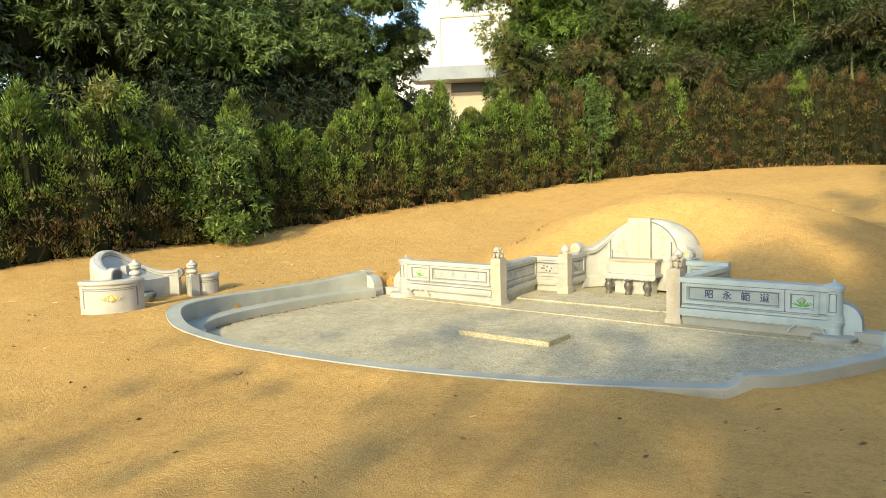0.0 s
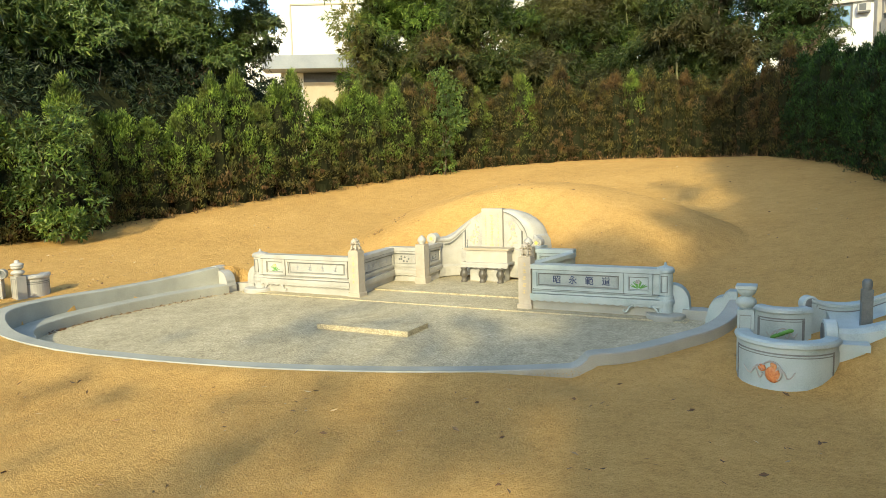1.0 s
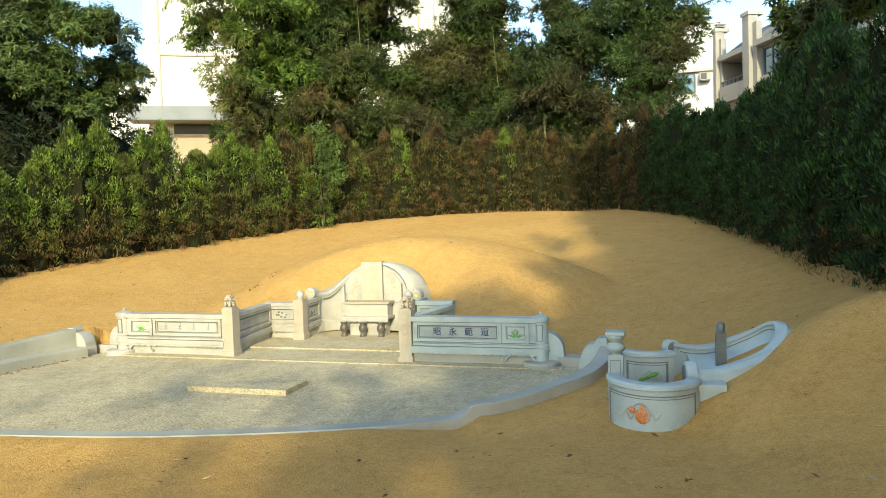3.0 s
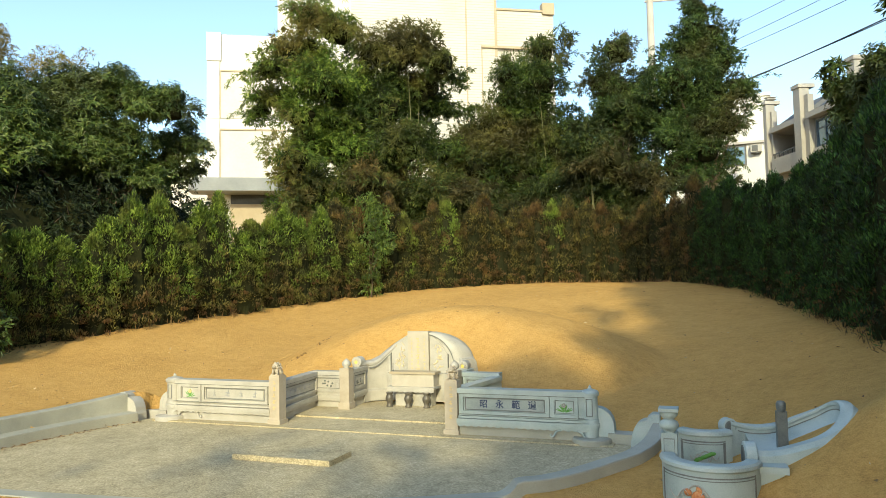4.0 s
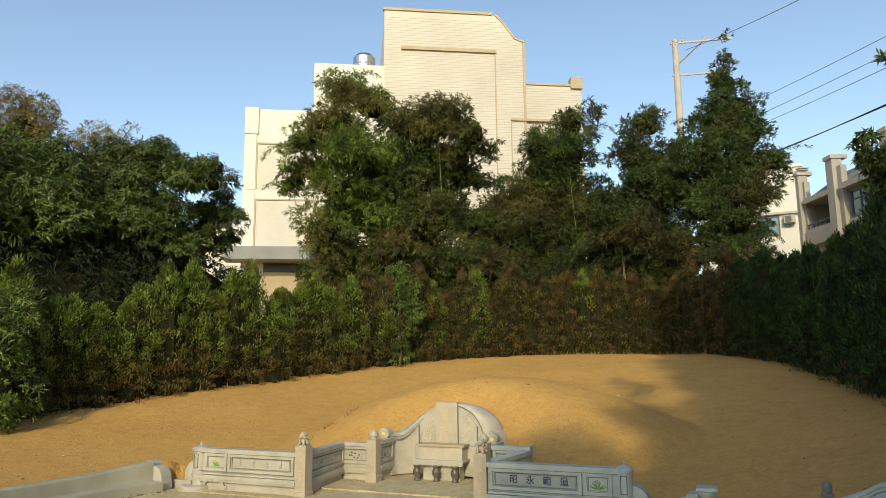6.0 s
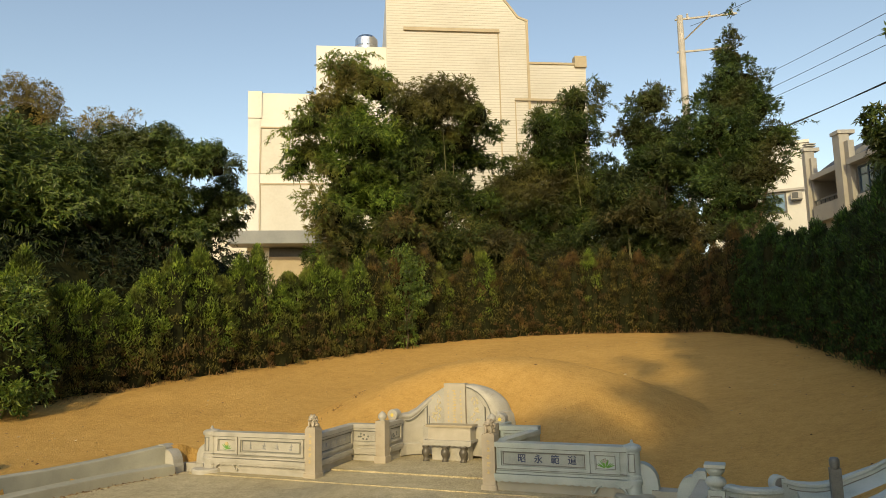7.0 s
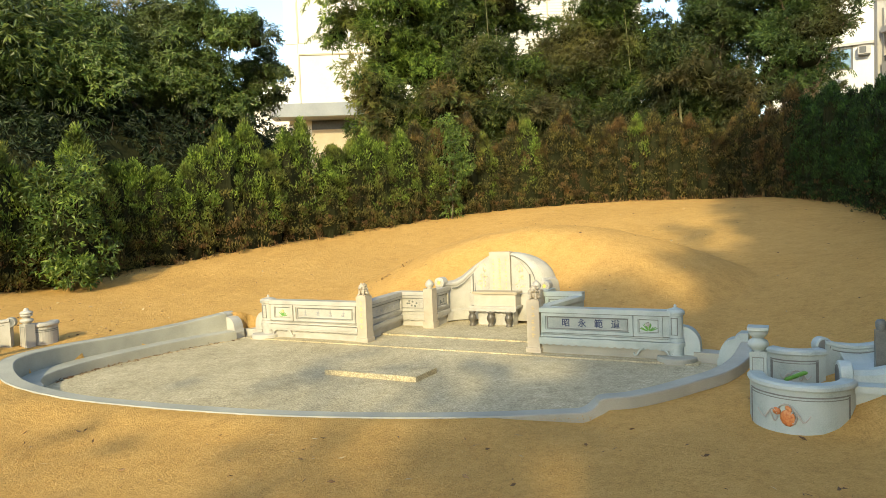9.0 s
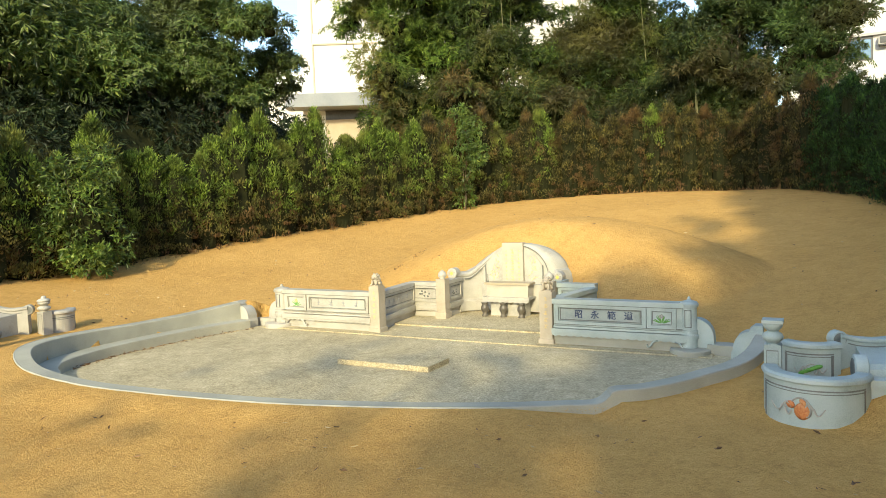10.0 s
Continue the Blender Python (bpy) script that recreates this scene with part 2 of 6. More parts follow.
WINDOW_BLUE = mat("blue_frame", [(0.02, 0.05, 0.085), (0.035, 0.075, 0.12)], 0.5, 9.0, 80.0, 0.0)
GLASS = bpy.data.materials.new("window_glass")
GLASS.use_nodes = True
_g = GLASS.node_tree.nodes["Principled BSDF"]
_g.inputs["Base Color"].default_value = (0.10, 0.18, 0.25, 1)
_g.inputs["Roughness"].default_value, _g.inputs["Specular IOR Level"].default_value = 0.06, 0.9
_g.inputs["Metallic"].default_value = 0.35


# ---- builders ----
def mesh_ob(name, verts, faces, mats, parent=None, smooth=False, label="", index=None):
    me = bpy.data.meshes.new(name)
    me.from_pydata([tuple(map(float, v)) for v in verts], [], faces)
    for m in (mats if isinstance(mats, (list, tuple)) else [mats]):
        me.materials.append(m)
    if index is not None:
        me.polygons.foreach_set("material_index", index)
    if smooth:
        me.polygons.foreach_set("use_smooth", [True] * len(me.polygons))
    me.update()
    ob = new(name, me)
    if parent:
        ob.parent = parent
    if label:
        ob["label"] = label
    return ob


def part(name, bm, material, parent=None, label="", bevel=0.0, segments=2, smooth=False, m=None):
    if bevel:
        bmesh.ops.bevel(bm, geom=[e for e in bm.edges if e.is_manifold and e.calc_face_angle(0) > 0.5], offset=bevel, segments=segments, affect="EDGES", clamp_overlap=True)
    if m is not None:
        bmesh.ops.transform(bm, matrix=m, verts=bm.verts)
    bmesh.ops.recalc_face_normals(bm, faces=bm.faces)
    me = bpy.data.meshes.new(name)
    bm.to_mesh(me)
    bm.free()
    me.materials.append(material)
    if smooth:
        me.polygons.foreach_set("use_smooth", [True] * len(me.polygons))
    ob = new(name, me)
    if name in ("painted_flower", "painted_leaves", "painted_motif", "painted_fruit", "painted_ribbon", "relief", "written_sign"):
        ob["kind"] = "stuff"
    if parent:
        ob.parent = parent
    if label:
        ob["label"] = label
    return ob


def base(name, x=0.0, y=0.0, z=0.0, turn=0.0, label="", category="", group="", kind=""):
    ob = new(name)
    ob.empty_display_size = 0.1
    ob.matrix_world = pose(x, y, z, 0, 0, turn)
    return tagged(ob, label, category, group, kind)


def box(x0, x1, y0, y1, z0, z1, bm=None):
    bm = bm or bmesh.new()
    v = [bm.verts.new(p) for p in ((x0, y0, z0), (x1, y0, z0), (x1, y1, z0), (x0, y1, z0), (x0, y0, z1), (x1, y0, z1), (x1, y1, z1), (x0, y1, z1))]
    for f in ((0, 3, 2, 1), (4, 5, 6, 7), (0, 1, 5, 4), (1, 2, 6, 5), (2, 3, 7, 6), (3, 0, 4, 7)):
        bm.faces.new([v[i] for i in f])
    return bm


def turned(profile, n=24, bm=None, arc=360.0, start=0.0):
    """A body of revolution from rows of radius and height."""
    bm = bm or bmesh.new()
    closed = arc >= 359.9
    k = n if closed else n + 1
    rings = []
    for r, z in profile:
        rings.append([bm.verts.new((r * math.cos(radians(start + arc * i / n)), r * math.sin(radians(start + arc * i / n)), z)) for i in range(k)])
    for a, b in zip(rings, rings[1:]):
        for i in range(n):
            j = (i + 1) % k
            bm.faces.new((a[i], a[j], b[j], b[i]))
    if closed:
        if profile[0][0] > 1e-4:
            bm.faces.new(rings[0][::-1])
        if profile[-1][0] > 1e-4:
            bm.faces.new(rings[-1])
    bmesh.ops.remove_doubles(bm, verts=bm.verts, dist=1e-5)
    return bm


def prism(outline, y0, y1, bm=None):
    """An upright slab: an outline of (x, z), thick from y0 to y1."""
    bm = bm or bmesh.new()
    a = [bm.verts.new((x, y0, z)) for x, z in outline]
    b = [bm.verts.new((x, y1, z)) for x, z in outline]
    bm.faces.new(a)
    bm.faces.new(b[::-1])
    for i in range(len(a)):
        j = (i + 1) % len(a)
        bm.faces.new((a[j], a[i], b[i], b[j]))
    return bm


def smooth_path(points, n):
    """A smooth line (Catmull-Rom) through plan points, n steps a span."""
    p = [np.array(q, float) for q in points]
    p = [2 * p[0] - p[1]] + p + [2 * p[-1] - p[-2]]
    out = []
    for i in range(1, len(p) - 2):
        for s in range(n):
            t = s / n
            out.append(0.5 * (2 * p[i] + (p[i + 1] - p[i - 1]) * t + (2 * p[i - 1] - 5 * p[i] + 4 * p[i + 1] - p[i + 2]) * t * t + (3 * p[i] - p[i - 1] - 3 * p[i + 1] + p[i + 2]) * t ** 3))
    out.append(p[-2])
    return np.array(out)


def side(path):
    """Unit vectors to the left of a plan line."""
    d = np.gradient(path[:, :2], axis=0)
    d /= np.linalg.norm(d, axis=1)[:, None]
    return np.c_[-d[:, 1], d[:, 0]]


def sweep(path, section, bm=None, caps=True):
    """section(i) gives rows of (offset to the left, height) for the i-th point of the plan line."""
    bm = bm or bmesh.new()
    nrm = side(path)
    rings = []
    for i, p in enumerate(path):
        rings.append([bm.verts.new((p[0] + nrm[i][0] * o, p[1] + nrm[i][1] * o, z)) for o, z in section(i)])
    for a, b in zip(rings, rings[1:]):
        for i in range(len(a)):
            j = (i + 1) % len(a)
            bm.faces.new((a[i], a[j], b[j], b[i]))
    if caps:
        bm.faces.new(rings[0])
        bm.faces.new(rings[-1][::-1])
    return bm


def tube(points, radii, n=8, bm=None):
    """A round limb along points in space, with a radius at each."""
    bm = bm or bmesh.new()
    pts = [Vector(p) for p in points]
    rings = []
    for i, p in enumerate(pts):
        d = (pts[min(i + 1, len(pts) - 1)] - pts[max(i - 1, 0)]).normalized()
        u = d.orthogonal().normalized()
        if rings:
            u = (last - d * last.dot(d)).normalized()
        last = u
        w = d.cross(u)
        rings.append([bm.verts.new(p + (u * math.cos(2 * math.pi * k / n) + w * math.sin(2 * math.pi * k / n)) * radii[i]) for k in range(n)])
    for a, b in zip(rings, rings[1:]):
        for k in range(n):
            bm.faces.new((a[k], a[(k + 1) % n], b[(k + 1) % n], b[k]))
    bm.faces.new(rings[0][::-1])
    bm.faces.new(rings[-1])
    return bm


def leaf_arrays(rng, centre, direct, length, width, fold=0.25, face=None):
    """Blades as folded diamonds: base, two sides, tip; face: the way their upper side looks."""
    n = len(centre)
    d = direct / np.linalg.norm(direct, axis=1)[:, None]
    r = rng.normal(size=(n, 3))
    s = np.cross(d, r if face is None else face)
    s /= np.linalg.norm(s, axis=1)[:, None] + 1e-9
    up = np.cross(s, d)
    L, Wd = length[:, None], width[:, None]
    v = np.empty((n, 4, 3))
    v[:, 0] = centre
    v[:, 1] = centre + d * L * 0.45 + s * Wd * 0.5 + up * Wd * fold
    v[:, 2] = centre + d * L
    v[:, 3] = centre + d * L * 0.45 - s * Wd * 0.5 + up * Wd * fold
    return v.reshape(-1, 3)


def leaf_mesh(name, verts, materials, parent=None, extra=None, label="", more=None):
    """One mesh of many blades; extra: a bmesh joined in with the second material."""
    n = len(verts) // 4
    me = bpy.data.meshes.new(name)
    ev, ef = [], []
    if extra is not None:
        extra.verts.index_update()
        ev = [tuple(v.co) for v in extra.verts]
        ef = [[v.index + 4 * n for v in f.verts] for f in extra.faces]
        extra.free()
    mv, mf = [], []
    if more is not None:
        k = 4 * n + len(ev)
        mv, mf = more[0].tolist(), [[i + k for i in f] for f in more[1]]
    me.from_pydata(verts.tolist() + ev + mv, [], np.arange(4 * n).reshape(-1, 4).tolist() + ef + mf)
    for m in materials:
        me.materials.append(m)
    me.polygons.foreach_set("material_index", [0] * n + [1] * len(ef) + [len(materials) - 1] * len(mf))
    me.polygons.foreach_set("use_smooth", [False] * (n + len(ef)) + [True] * len(mf))
    me.update()
    ob = new(name, me)
    if parent:
        ob.parent = parent
    if label:
        ob["label"] = label
    return ob

# ---- ground ----
GROUND_PTS = [(5.2, -10, 0), (0, -10, -0.05), (-6, -10, -0.05), (12, -10, 0.2), (-15, -10, 0.2), (0, -5, -0.03), (3.6, -4, -0.03),
              (-3.9, -5.3, 0.38), (-3.0, -5.4, 0.22), (-2.2, -5.1, 0.05), (6.0, -2.55, 0.42), (6.7, -2.3, 0.70), (7.0, -1.6, 0.95), (7.7, -2.0, 1.0), (6.3, -1.1, 0.58), (5.7, -1.1, 0.4), (5.2, -3.0, -0.06), (4.6, -2.9, -0.06), (5.8, -2.95, 0.0), (-5.3, -5.2, 0.38), (-7.5, -5.0, 0.5), (4.4, -2.6, 0.02), (-5.4, -3.3, 0.32), (-5.2, -1.5, 0.32), (-5, 0, 0.25),
              (5.3, -0.6, 0.2), (-3, 1, 0.2), (3, 1, 0.2), (-9.9, -3.8, 0.78), (-10.7, 0.9, 0.90), (-9.9, 6.6, 1.42)]
GROUND_PTS += [(-8.4, 13.2, 1.92), (-7, 17, 2.25), (-3.3, 20.4, 2.5), (1.8, 21.7, 2.48), (4, 19.7, 2.38), (7.4, 13.0, 1.85), (8.2, 4.8, 1.42),
               (8.5, 0.6, 1.20), (8.9, -4, 0.8), (9.4, -8, 0.5), (-6, 3, 0.55), (-6, 8, 0.95), (-5, 12, 1.4), (5.5, 4, 0.75), (5, 9, 1.25), (0, 14, 1.8)]
_gp = np.array(GROUND_PTS, float)


def _plate(r2):
    return r2 * np.log(r2 + 1e-9)


_n = len(_gp)
_K = _plate((_gp[:, None, 0] - _gp[None, :, 0]) ** 2 + (_gp[:, None, 1] - _gp[None, :, 1]) ** 2) + np.eye(_n) * 0.8
_P = np.c_[np.ones(_n), _gp[:, :2]]
_w = np.linalg.solve(np.block([[_K, _P], [_P.T, np.zeros((3, 3))]]), np.r_[_gp[:, 2], 0, 0, 0])


def berm(x, y):
    """A thin-plate surface through the known levels of the ground."""
    out = _w[_n] + _w[_n + 1] * x + _w[_n + 2] * y
    for (px, py, _), w in zip(_gp, _w):
        out = out + w * _plate((x - px) ** 2 + (y - py) ** 2)
    return out


def ground_z(x, y):
    x, y = np.asarray(x, float), np.asarray(y, float)
    b = np.clip(berm(np.clip(x, -18, 16), np.clip(y, -16, 28)), -0.4, 3.0)
    r = np.hypot(x / 1.25, (y - 5.5))
    dome = 1.87 * np.clip(1 - (r / 4.6) ** 1.8, 0, 1)
    s = np.clip((np.hypot(x, y - 2.0) - 1.15) / 1.7, 0, 1)
    dome = dome * (0.55 + 0.45 * s * s * (3 - 2 * s))
    z = np.log(np.exp(60 * b) + np.exp(60 * dome)) / 60
    z = z + 0.32 * np.exp(-((x - 7.5) / 0.85) ** 2 - ((y + 1.9) / 0.6) ** 2)   # a low hump beside the shrine
    far = np.clip((np.hypot(x, y - 6) - 30) / 40, 0, 1)
    return z * (1 - far)


def inside(poly, x, y):
    hit = np.zeros(x.shape, bool)
    for (x0, y0), (x1, y1) in zip(poly, np.roll(poly, -1, axis=0)):
        c = (y0 > y) != (y1 > y)
        with np.errstate(divide="ignore", invalid="ignore"):
            hit ^= c & (x < (x1 - x0) * (y - y0) / (y1 - y0) + x0)
    return hit


# the yard's outline: the left wall, the flush front rim, the right wall
YARD_LINE = smooth_path([(-4.41, -0.34, 0.508), (-4.63, -1.26, 0.43), (-4.73, -2.3, 0.41), (-4.7, -3.29, 0.438), (-4.47, -4.08, 0.462), (-4.02, -4.57, 0.45), (-3.38, -4.81, 0.338), (-2.65, -4.66, 0.199), (-1.84, -4.39, 0.112), (-0.94, -4.19, 0.079), (0.06, -3.99, 0.071),
                         (1.26, -3.64, 0.069), (2.17, -3.25, 0.061), (2.82, -2.87, 0.051), (3.05, -2.72, 0.05), (3.16, -2.65, 0.125), (3.23, -2.61, 0.18), (3.47, -2.46, 0.191), (3.74, -2.13, 0.205), (3.98, -1.78, 0.23), (4.24, -1.39, 0.263), (4.41, -0.88, 0.316), (4.49, -0.32, 0.418)], 10)
YARD = YARD_LINE[:, :2]
RIM_W = 0.21
_out = YARD - np.c_[side(YARD)] * 0.03
CUT = np.array(_out.tolist() + [(4.1, 0.28), (1.75, 0.28), (1.86, 1.72), (1.3, 1.72), (1.15, 2.3), (0.75, 2.62), (-0.75, 2.62), (-1.15, 2.3), (-1.3, 1.72), (-1.86, 1.72), (-1.75, 0.28), (-4.1, 0.28)])


def wall_h(i):
    """Height of the low wall's top along the outline."""
    return float(YARD_LINE[i, 2])


def spaced(lo, hi, fine_lo, fine_hi, step):
    mid = np.arange(fine_lo, fine_hi, step)
    a, b, s = [], [], step
    q = fine_lo
    while q > lo:
        s *= 1.22
        q -= s
        a.append(q)
    q, s = mid[-1], step
    while q < hi:
        s *= 1.22
        q += s
        b.append(q)
    return np.array(a[::-1] + mid.tolist() + b)


gx, gy = spaced(-1500, 1500, -12, 10, 0.125), spaced(-1500, 1500, -11, 23, 0.125)
X, Y = np.meshgrid(gx, gy)
Z = ground_z(X, Y)
near = (np.abs(X) < 16) & (np.abs(Y - 5) < 22)
und = np.zeros_like(Z)
for k, a, px, py in ((0.9, 0.018, 0.3, 1.1), (2.1, 0.010, 1.7, 0.4), (4.7, 0.005, 0.9, 2.2)):
    und += a * np.sin(k * X + px + 0.7 * np.sin(0.6 * k * Y)) * np.sin(k * Y * 0.83 + py + 0.6 * np.sin(0.5 * k * X))
Z = Z + np.where(near, und, 0)
# the lawn lies flush with the kerb in front and on the left, and a little below the wall on the right
sel = (np.abs(X) < 6) & (Y > -6) & (Y < 0.3)
xs, ys = X[sel], Y[sel]
d2 = (xs[:, None] - _out[None, :, 0]) ** 2 + (ys[:, None] - _out[None, :, 1]) ** 2
near_i = d2.argmin(1)
dd = np.sqrt(d2.min(1))
top = np.array([wall_h(i) for i in range(len(YARD))])[near_i]
wt = np.clip(1 - (dd - 0.26) / 0.7, 0, 1)
wt = wt * wt * (3 - 2 * wt)
zs = Z[sel]
Z[sel] = zs * (1 - wt) + (top - np.clip((xs - 2.2) * 0.12, 0.012, 0.13)) * wt
Z[inside(CUT, X, Y)] = -0.22
nx, ny = len(gx), len(gy)
idx = np.arange(nx * ny).reshape(ny, nx)
faces = np.stack([idx[:-1, :-1], idx[:-1, 1:], idx[1:, 1:], idx[1:, :-1]], -1).reshape(-1, 4)
ground = mesh_ob("ground", np.c_[X.ravel(), Y.ravel(), Z.ravel()], faces.tolist(), GRASS, smooth=True)
tagged(ground, "closely cut golden-brown dry lawn rising to a grave mound", "ground", kind="structure")

# ---- yard floor, rim and steps ----
bm = bmesh.new()
loop = [bm.verts.new((p[0], p[1], 0.035)) for p in YARD] + [bm.verts.new(p) for p in ((3.9, 0.1, 0.035), (-3.9, 0.1, 0.035))]
low = [bm.verts.new((v.co.x, v.co.y, -0.15)) for v in loop]
bm.faces.new(loop)
bm.faces.new(low[::-1])
for i in range(len(loop)):
    j = (i + 1) % len(loop)
    bm.faces.new((loop[j], loop[i], low[i], low[j]))
bmesh.ops.triangulate(bm, faces=[f for f in bm.faces if len(f.verts) > 4])
yard_floor = part("pavement", bm, PEBBLE)
tagged(yard_floor, "grey washed-pebble paving of the oval forecourt", "pavement", kind="structure")

def rim_section(i):
    h = wall_h(i)
    w = RIM_W
    return [(0.0, -0.2), (0.0, h - 0.012), (-0.012, h), (-w + 0.012, h), (-w, h - 0.012), (-w, -0.35)]


rim = part("kerb", sweep(YARD, rim_section), KERB)
tagged(rim, "grey terrazzo kerb round the forecourt, rising into low side walls", "kerb", kind="structure")

part("edge_strip", sweep(YARD, lambda i: [(-RIM_W + 0.016, wall_h(i) - 0.01), (-RIM_W + 0.016, wall_h(i) + 0.003), (-RIM_W + 0.006, wall_h(i) + 0.003), (-RIM_W - 0.002, wall_h(i) - 0.01)], ), KERB_EDGE, rim, "pale worn outer edge of the kerb")

# the step along the inside of the left wall
k_end = int(np.argmax((YARD[:, 0] > -2.95) & (YARD[:, 1] < -4.3)))
seat_path = YARD[:k_end]
seat_w = [0.30 if YARD[i, 1] > -4.4 else 0.03 + 0.27 * min(1, max(0, (-2.95 - YARD[i, 0]) / 0.7)) for i in range(k_end)]
bench = part("side_step", sweep(seat_path, lambda i: [(0.0, -0.1), (seat_w[i], -0.1), (seat_w[i], 0.185), (seat_w[i] - 0.01, 0.195), (0.0, 0.195)]), KERB)
tagged(bench, "low grey terrazzo step along the inner side of the curved wall", "step", kind="structure")

plat = part("platform", box(-3.95, 3.95, -0.26, 0.30, -0.1, 0.052), PEBBLE, bevel=0.003)
tagged(plat, "grey pebble-finish step under the balustrades", "platform", kind="structure")
for sx in (-1, 1):
    pe = part("platform_end", turned([(0.27, 0.0), (0.27, 0.10), (0.255, 0.115), (0.0, 0.115)], 28), KERB if sx > 0 else STONE, m=pose(-3.74 if sx < 0 else 3.64, -0.03, 0))
    tagged(pe, "rounded step under the balustrade's end pier", "platform", kind="structure")
plat2 = part("inner_platform", box(-1.80, 1.80, 0.296, 2.6, -0.1, 0.0525), PEBBLE)
tagged(plat2, "grey pebble-finish floor between the balustrades", "platform", kind="structure")
plat3 = part("altar_platform", box(-1.78, 1.78, 0.66, 2.6, 0.0, 0.078), PEBBLE, bevel=0.003)
tagged(plat3, "pebble-finish step before the tombstone", "platform", kind="structure")
for sx in (-1, 1):
    sill = part("sill", box(sx * 4.48 if sx < 0 else 3.86, -3.86 if sx < 0 else 4.48, -0.02, 0.26, -0.1, 0.17), STONE if sx < 0 else KERB, bevel=0.015)
    tagged(sill, "low stone sill between wall end and balustrade", "sill", kind="structure")

# ---- loose and carved stone of the tomb ----
slab = base("offering_slab", 0, -1.97, 0.035, 0, "low flat granite offering slab lying on the paving", "stone slab")
part("slab", box(-0.73, 0.73, -0.29, 0.29, 0.0, 0.070), PEBBLE, slab, bevel=0.012)


def glyph(text, size, x, y, z, material, parent, depth=0.004):
    """One written sign standing upright and facing -y, its middle at the place given."""
    cu = bpy.data.curves.new("sign", "FONT")
    cu.body, cu.size, cu.extrude = text, size, depth
    cu.align_x, cu.align_y, cu.offset = "CENTER", "CENTER", size * 0.013
    tmp = new("sign_tmp", cu)
    me = bpy.data.meshes.new_from_object(tmp.evaluated_get(bpy.context.evaluated_depsgraph_get()))
    bpy.data.objects.remove(tmp)
    me.transform(pose(x, y, z, 90, 0, 0))
    me.materials.clear()
    me.materials.append(material)
    ob = new("written_sign", me)
    ob.parent = parent
    return ob


def bars(bm, x, y, z, size, rng, n=5, depth=0.004):
    """Strokes in place of writing that cannot be read."""
    for i in range(n):
        w, h = size * rng.uniform(0.4, 0.9), size * rng.uniform(0.08, 0.14)
        if i % 3 == 2:
            w, h = h, size * rng.uniform(0.4, 0.8)
        cx, cz = x + rng.uniform(-0.15, 0.15) * size, z + (i / (n - 1) - 0.5) * size * 0.8
        box(cx - w / 2, cx + w / 2, y - depth, y, cz - h / 2, cz + h / 2, bm)
    return bm


def frame_bars(x0, x1, z0, z1, w, y0, y1, bm=None):
    bm = bm or bmesh.new()
    box(x0, x1, y0, y1, z0, z0 + w, bm)
    box(x0, x1, y0, y1, z1 - w, z1, bm)
    box(x0, x0 + w, y0, y1, z0 + w, z1 - w, bm)
    box(x1 - w, x1, y0, y1, z0 + w, z1 - w, bm)
    return bm


def blob(bm, x, y, z, rx, ry, rz, turn=0.0):
    m = pose(x, y, z, 0, turn, 0) @ Matrix.Diagonal((rx, ry, rz, 1))
    bmesh.ops.create_icosphere(bm, subdivisions=2, radius=1, matrix=m)
    return bm


def plant_motif(parent, x, y, z, s, flower, rng):
    bm = bmesh.new()
    for k in range(13):
        a = -75 + 150 * k / 12 + rng.uniform(-9, 9)
        q = rng.uniform(0.22, 0.40)
        blob(bm, x + s * q * 1.05 * math.sin(radians(a)), y, z - s * 0.34 + s * q * math.cos(radians(a)), s * 0.042, 0.006, s * q, a)
    part("painted_leaves", bm, GREEN_P, parent, "painted green leaves in low relief", smooth=True)
    bm = bmesh.new()
    for k in range(5):
        a = 2 * math.pi * k / 5
        blob(bm, x - 0.06 * s + 0.11 * s * math.cos(a), y - 0.005, z + 0.16 * s + 0.10 * s * math.sin(a), s * 0.085, 0.008, s * 0.07)
    part("painted_flower", bm, flower, parent, "painted flower in low relief", smooth=True)


def scallop(x0, x1, z_top, z_low, n):
    pts = [(x0, z_top)]
    for i in range(n * 6 + 1):
        t = i / (n * 6)
        pts.append((x0 + (x1 - x0) * t, z_low + 0.018 * (1 - abs(math.sin(math.pi * n * t)))))
    pts.append((x1, z_top))
    return pts


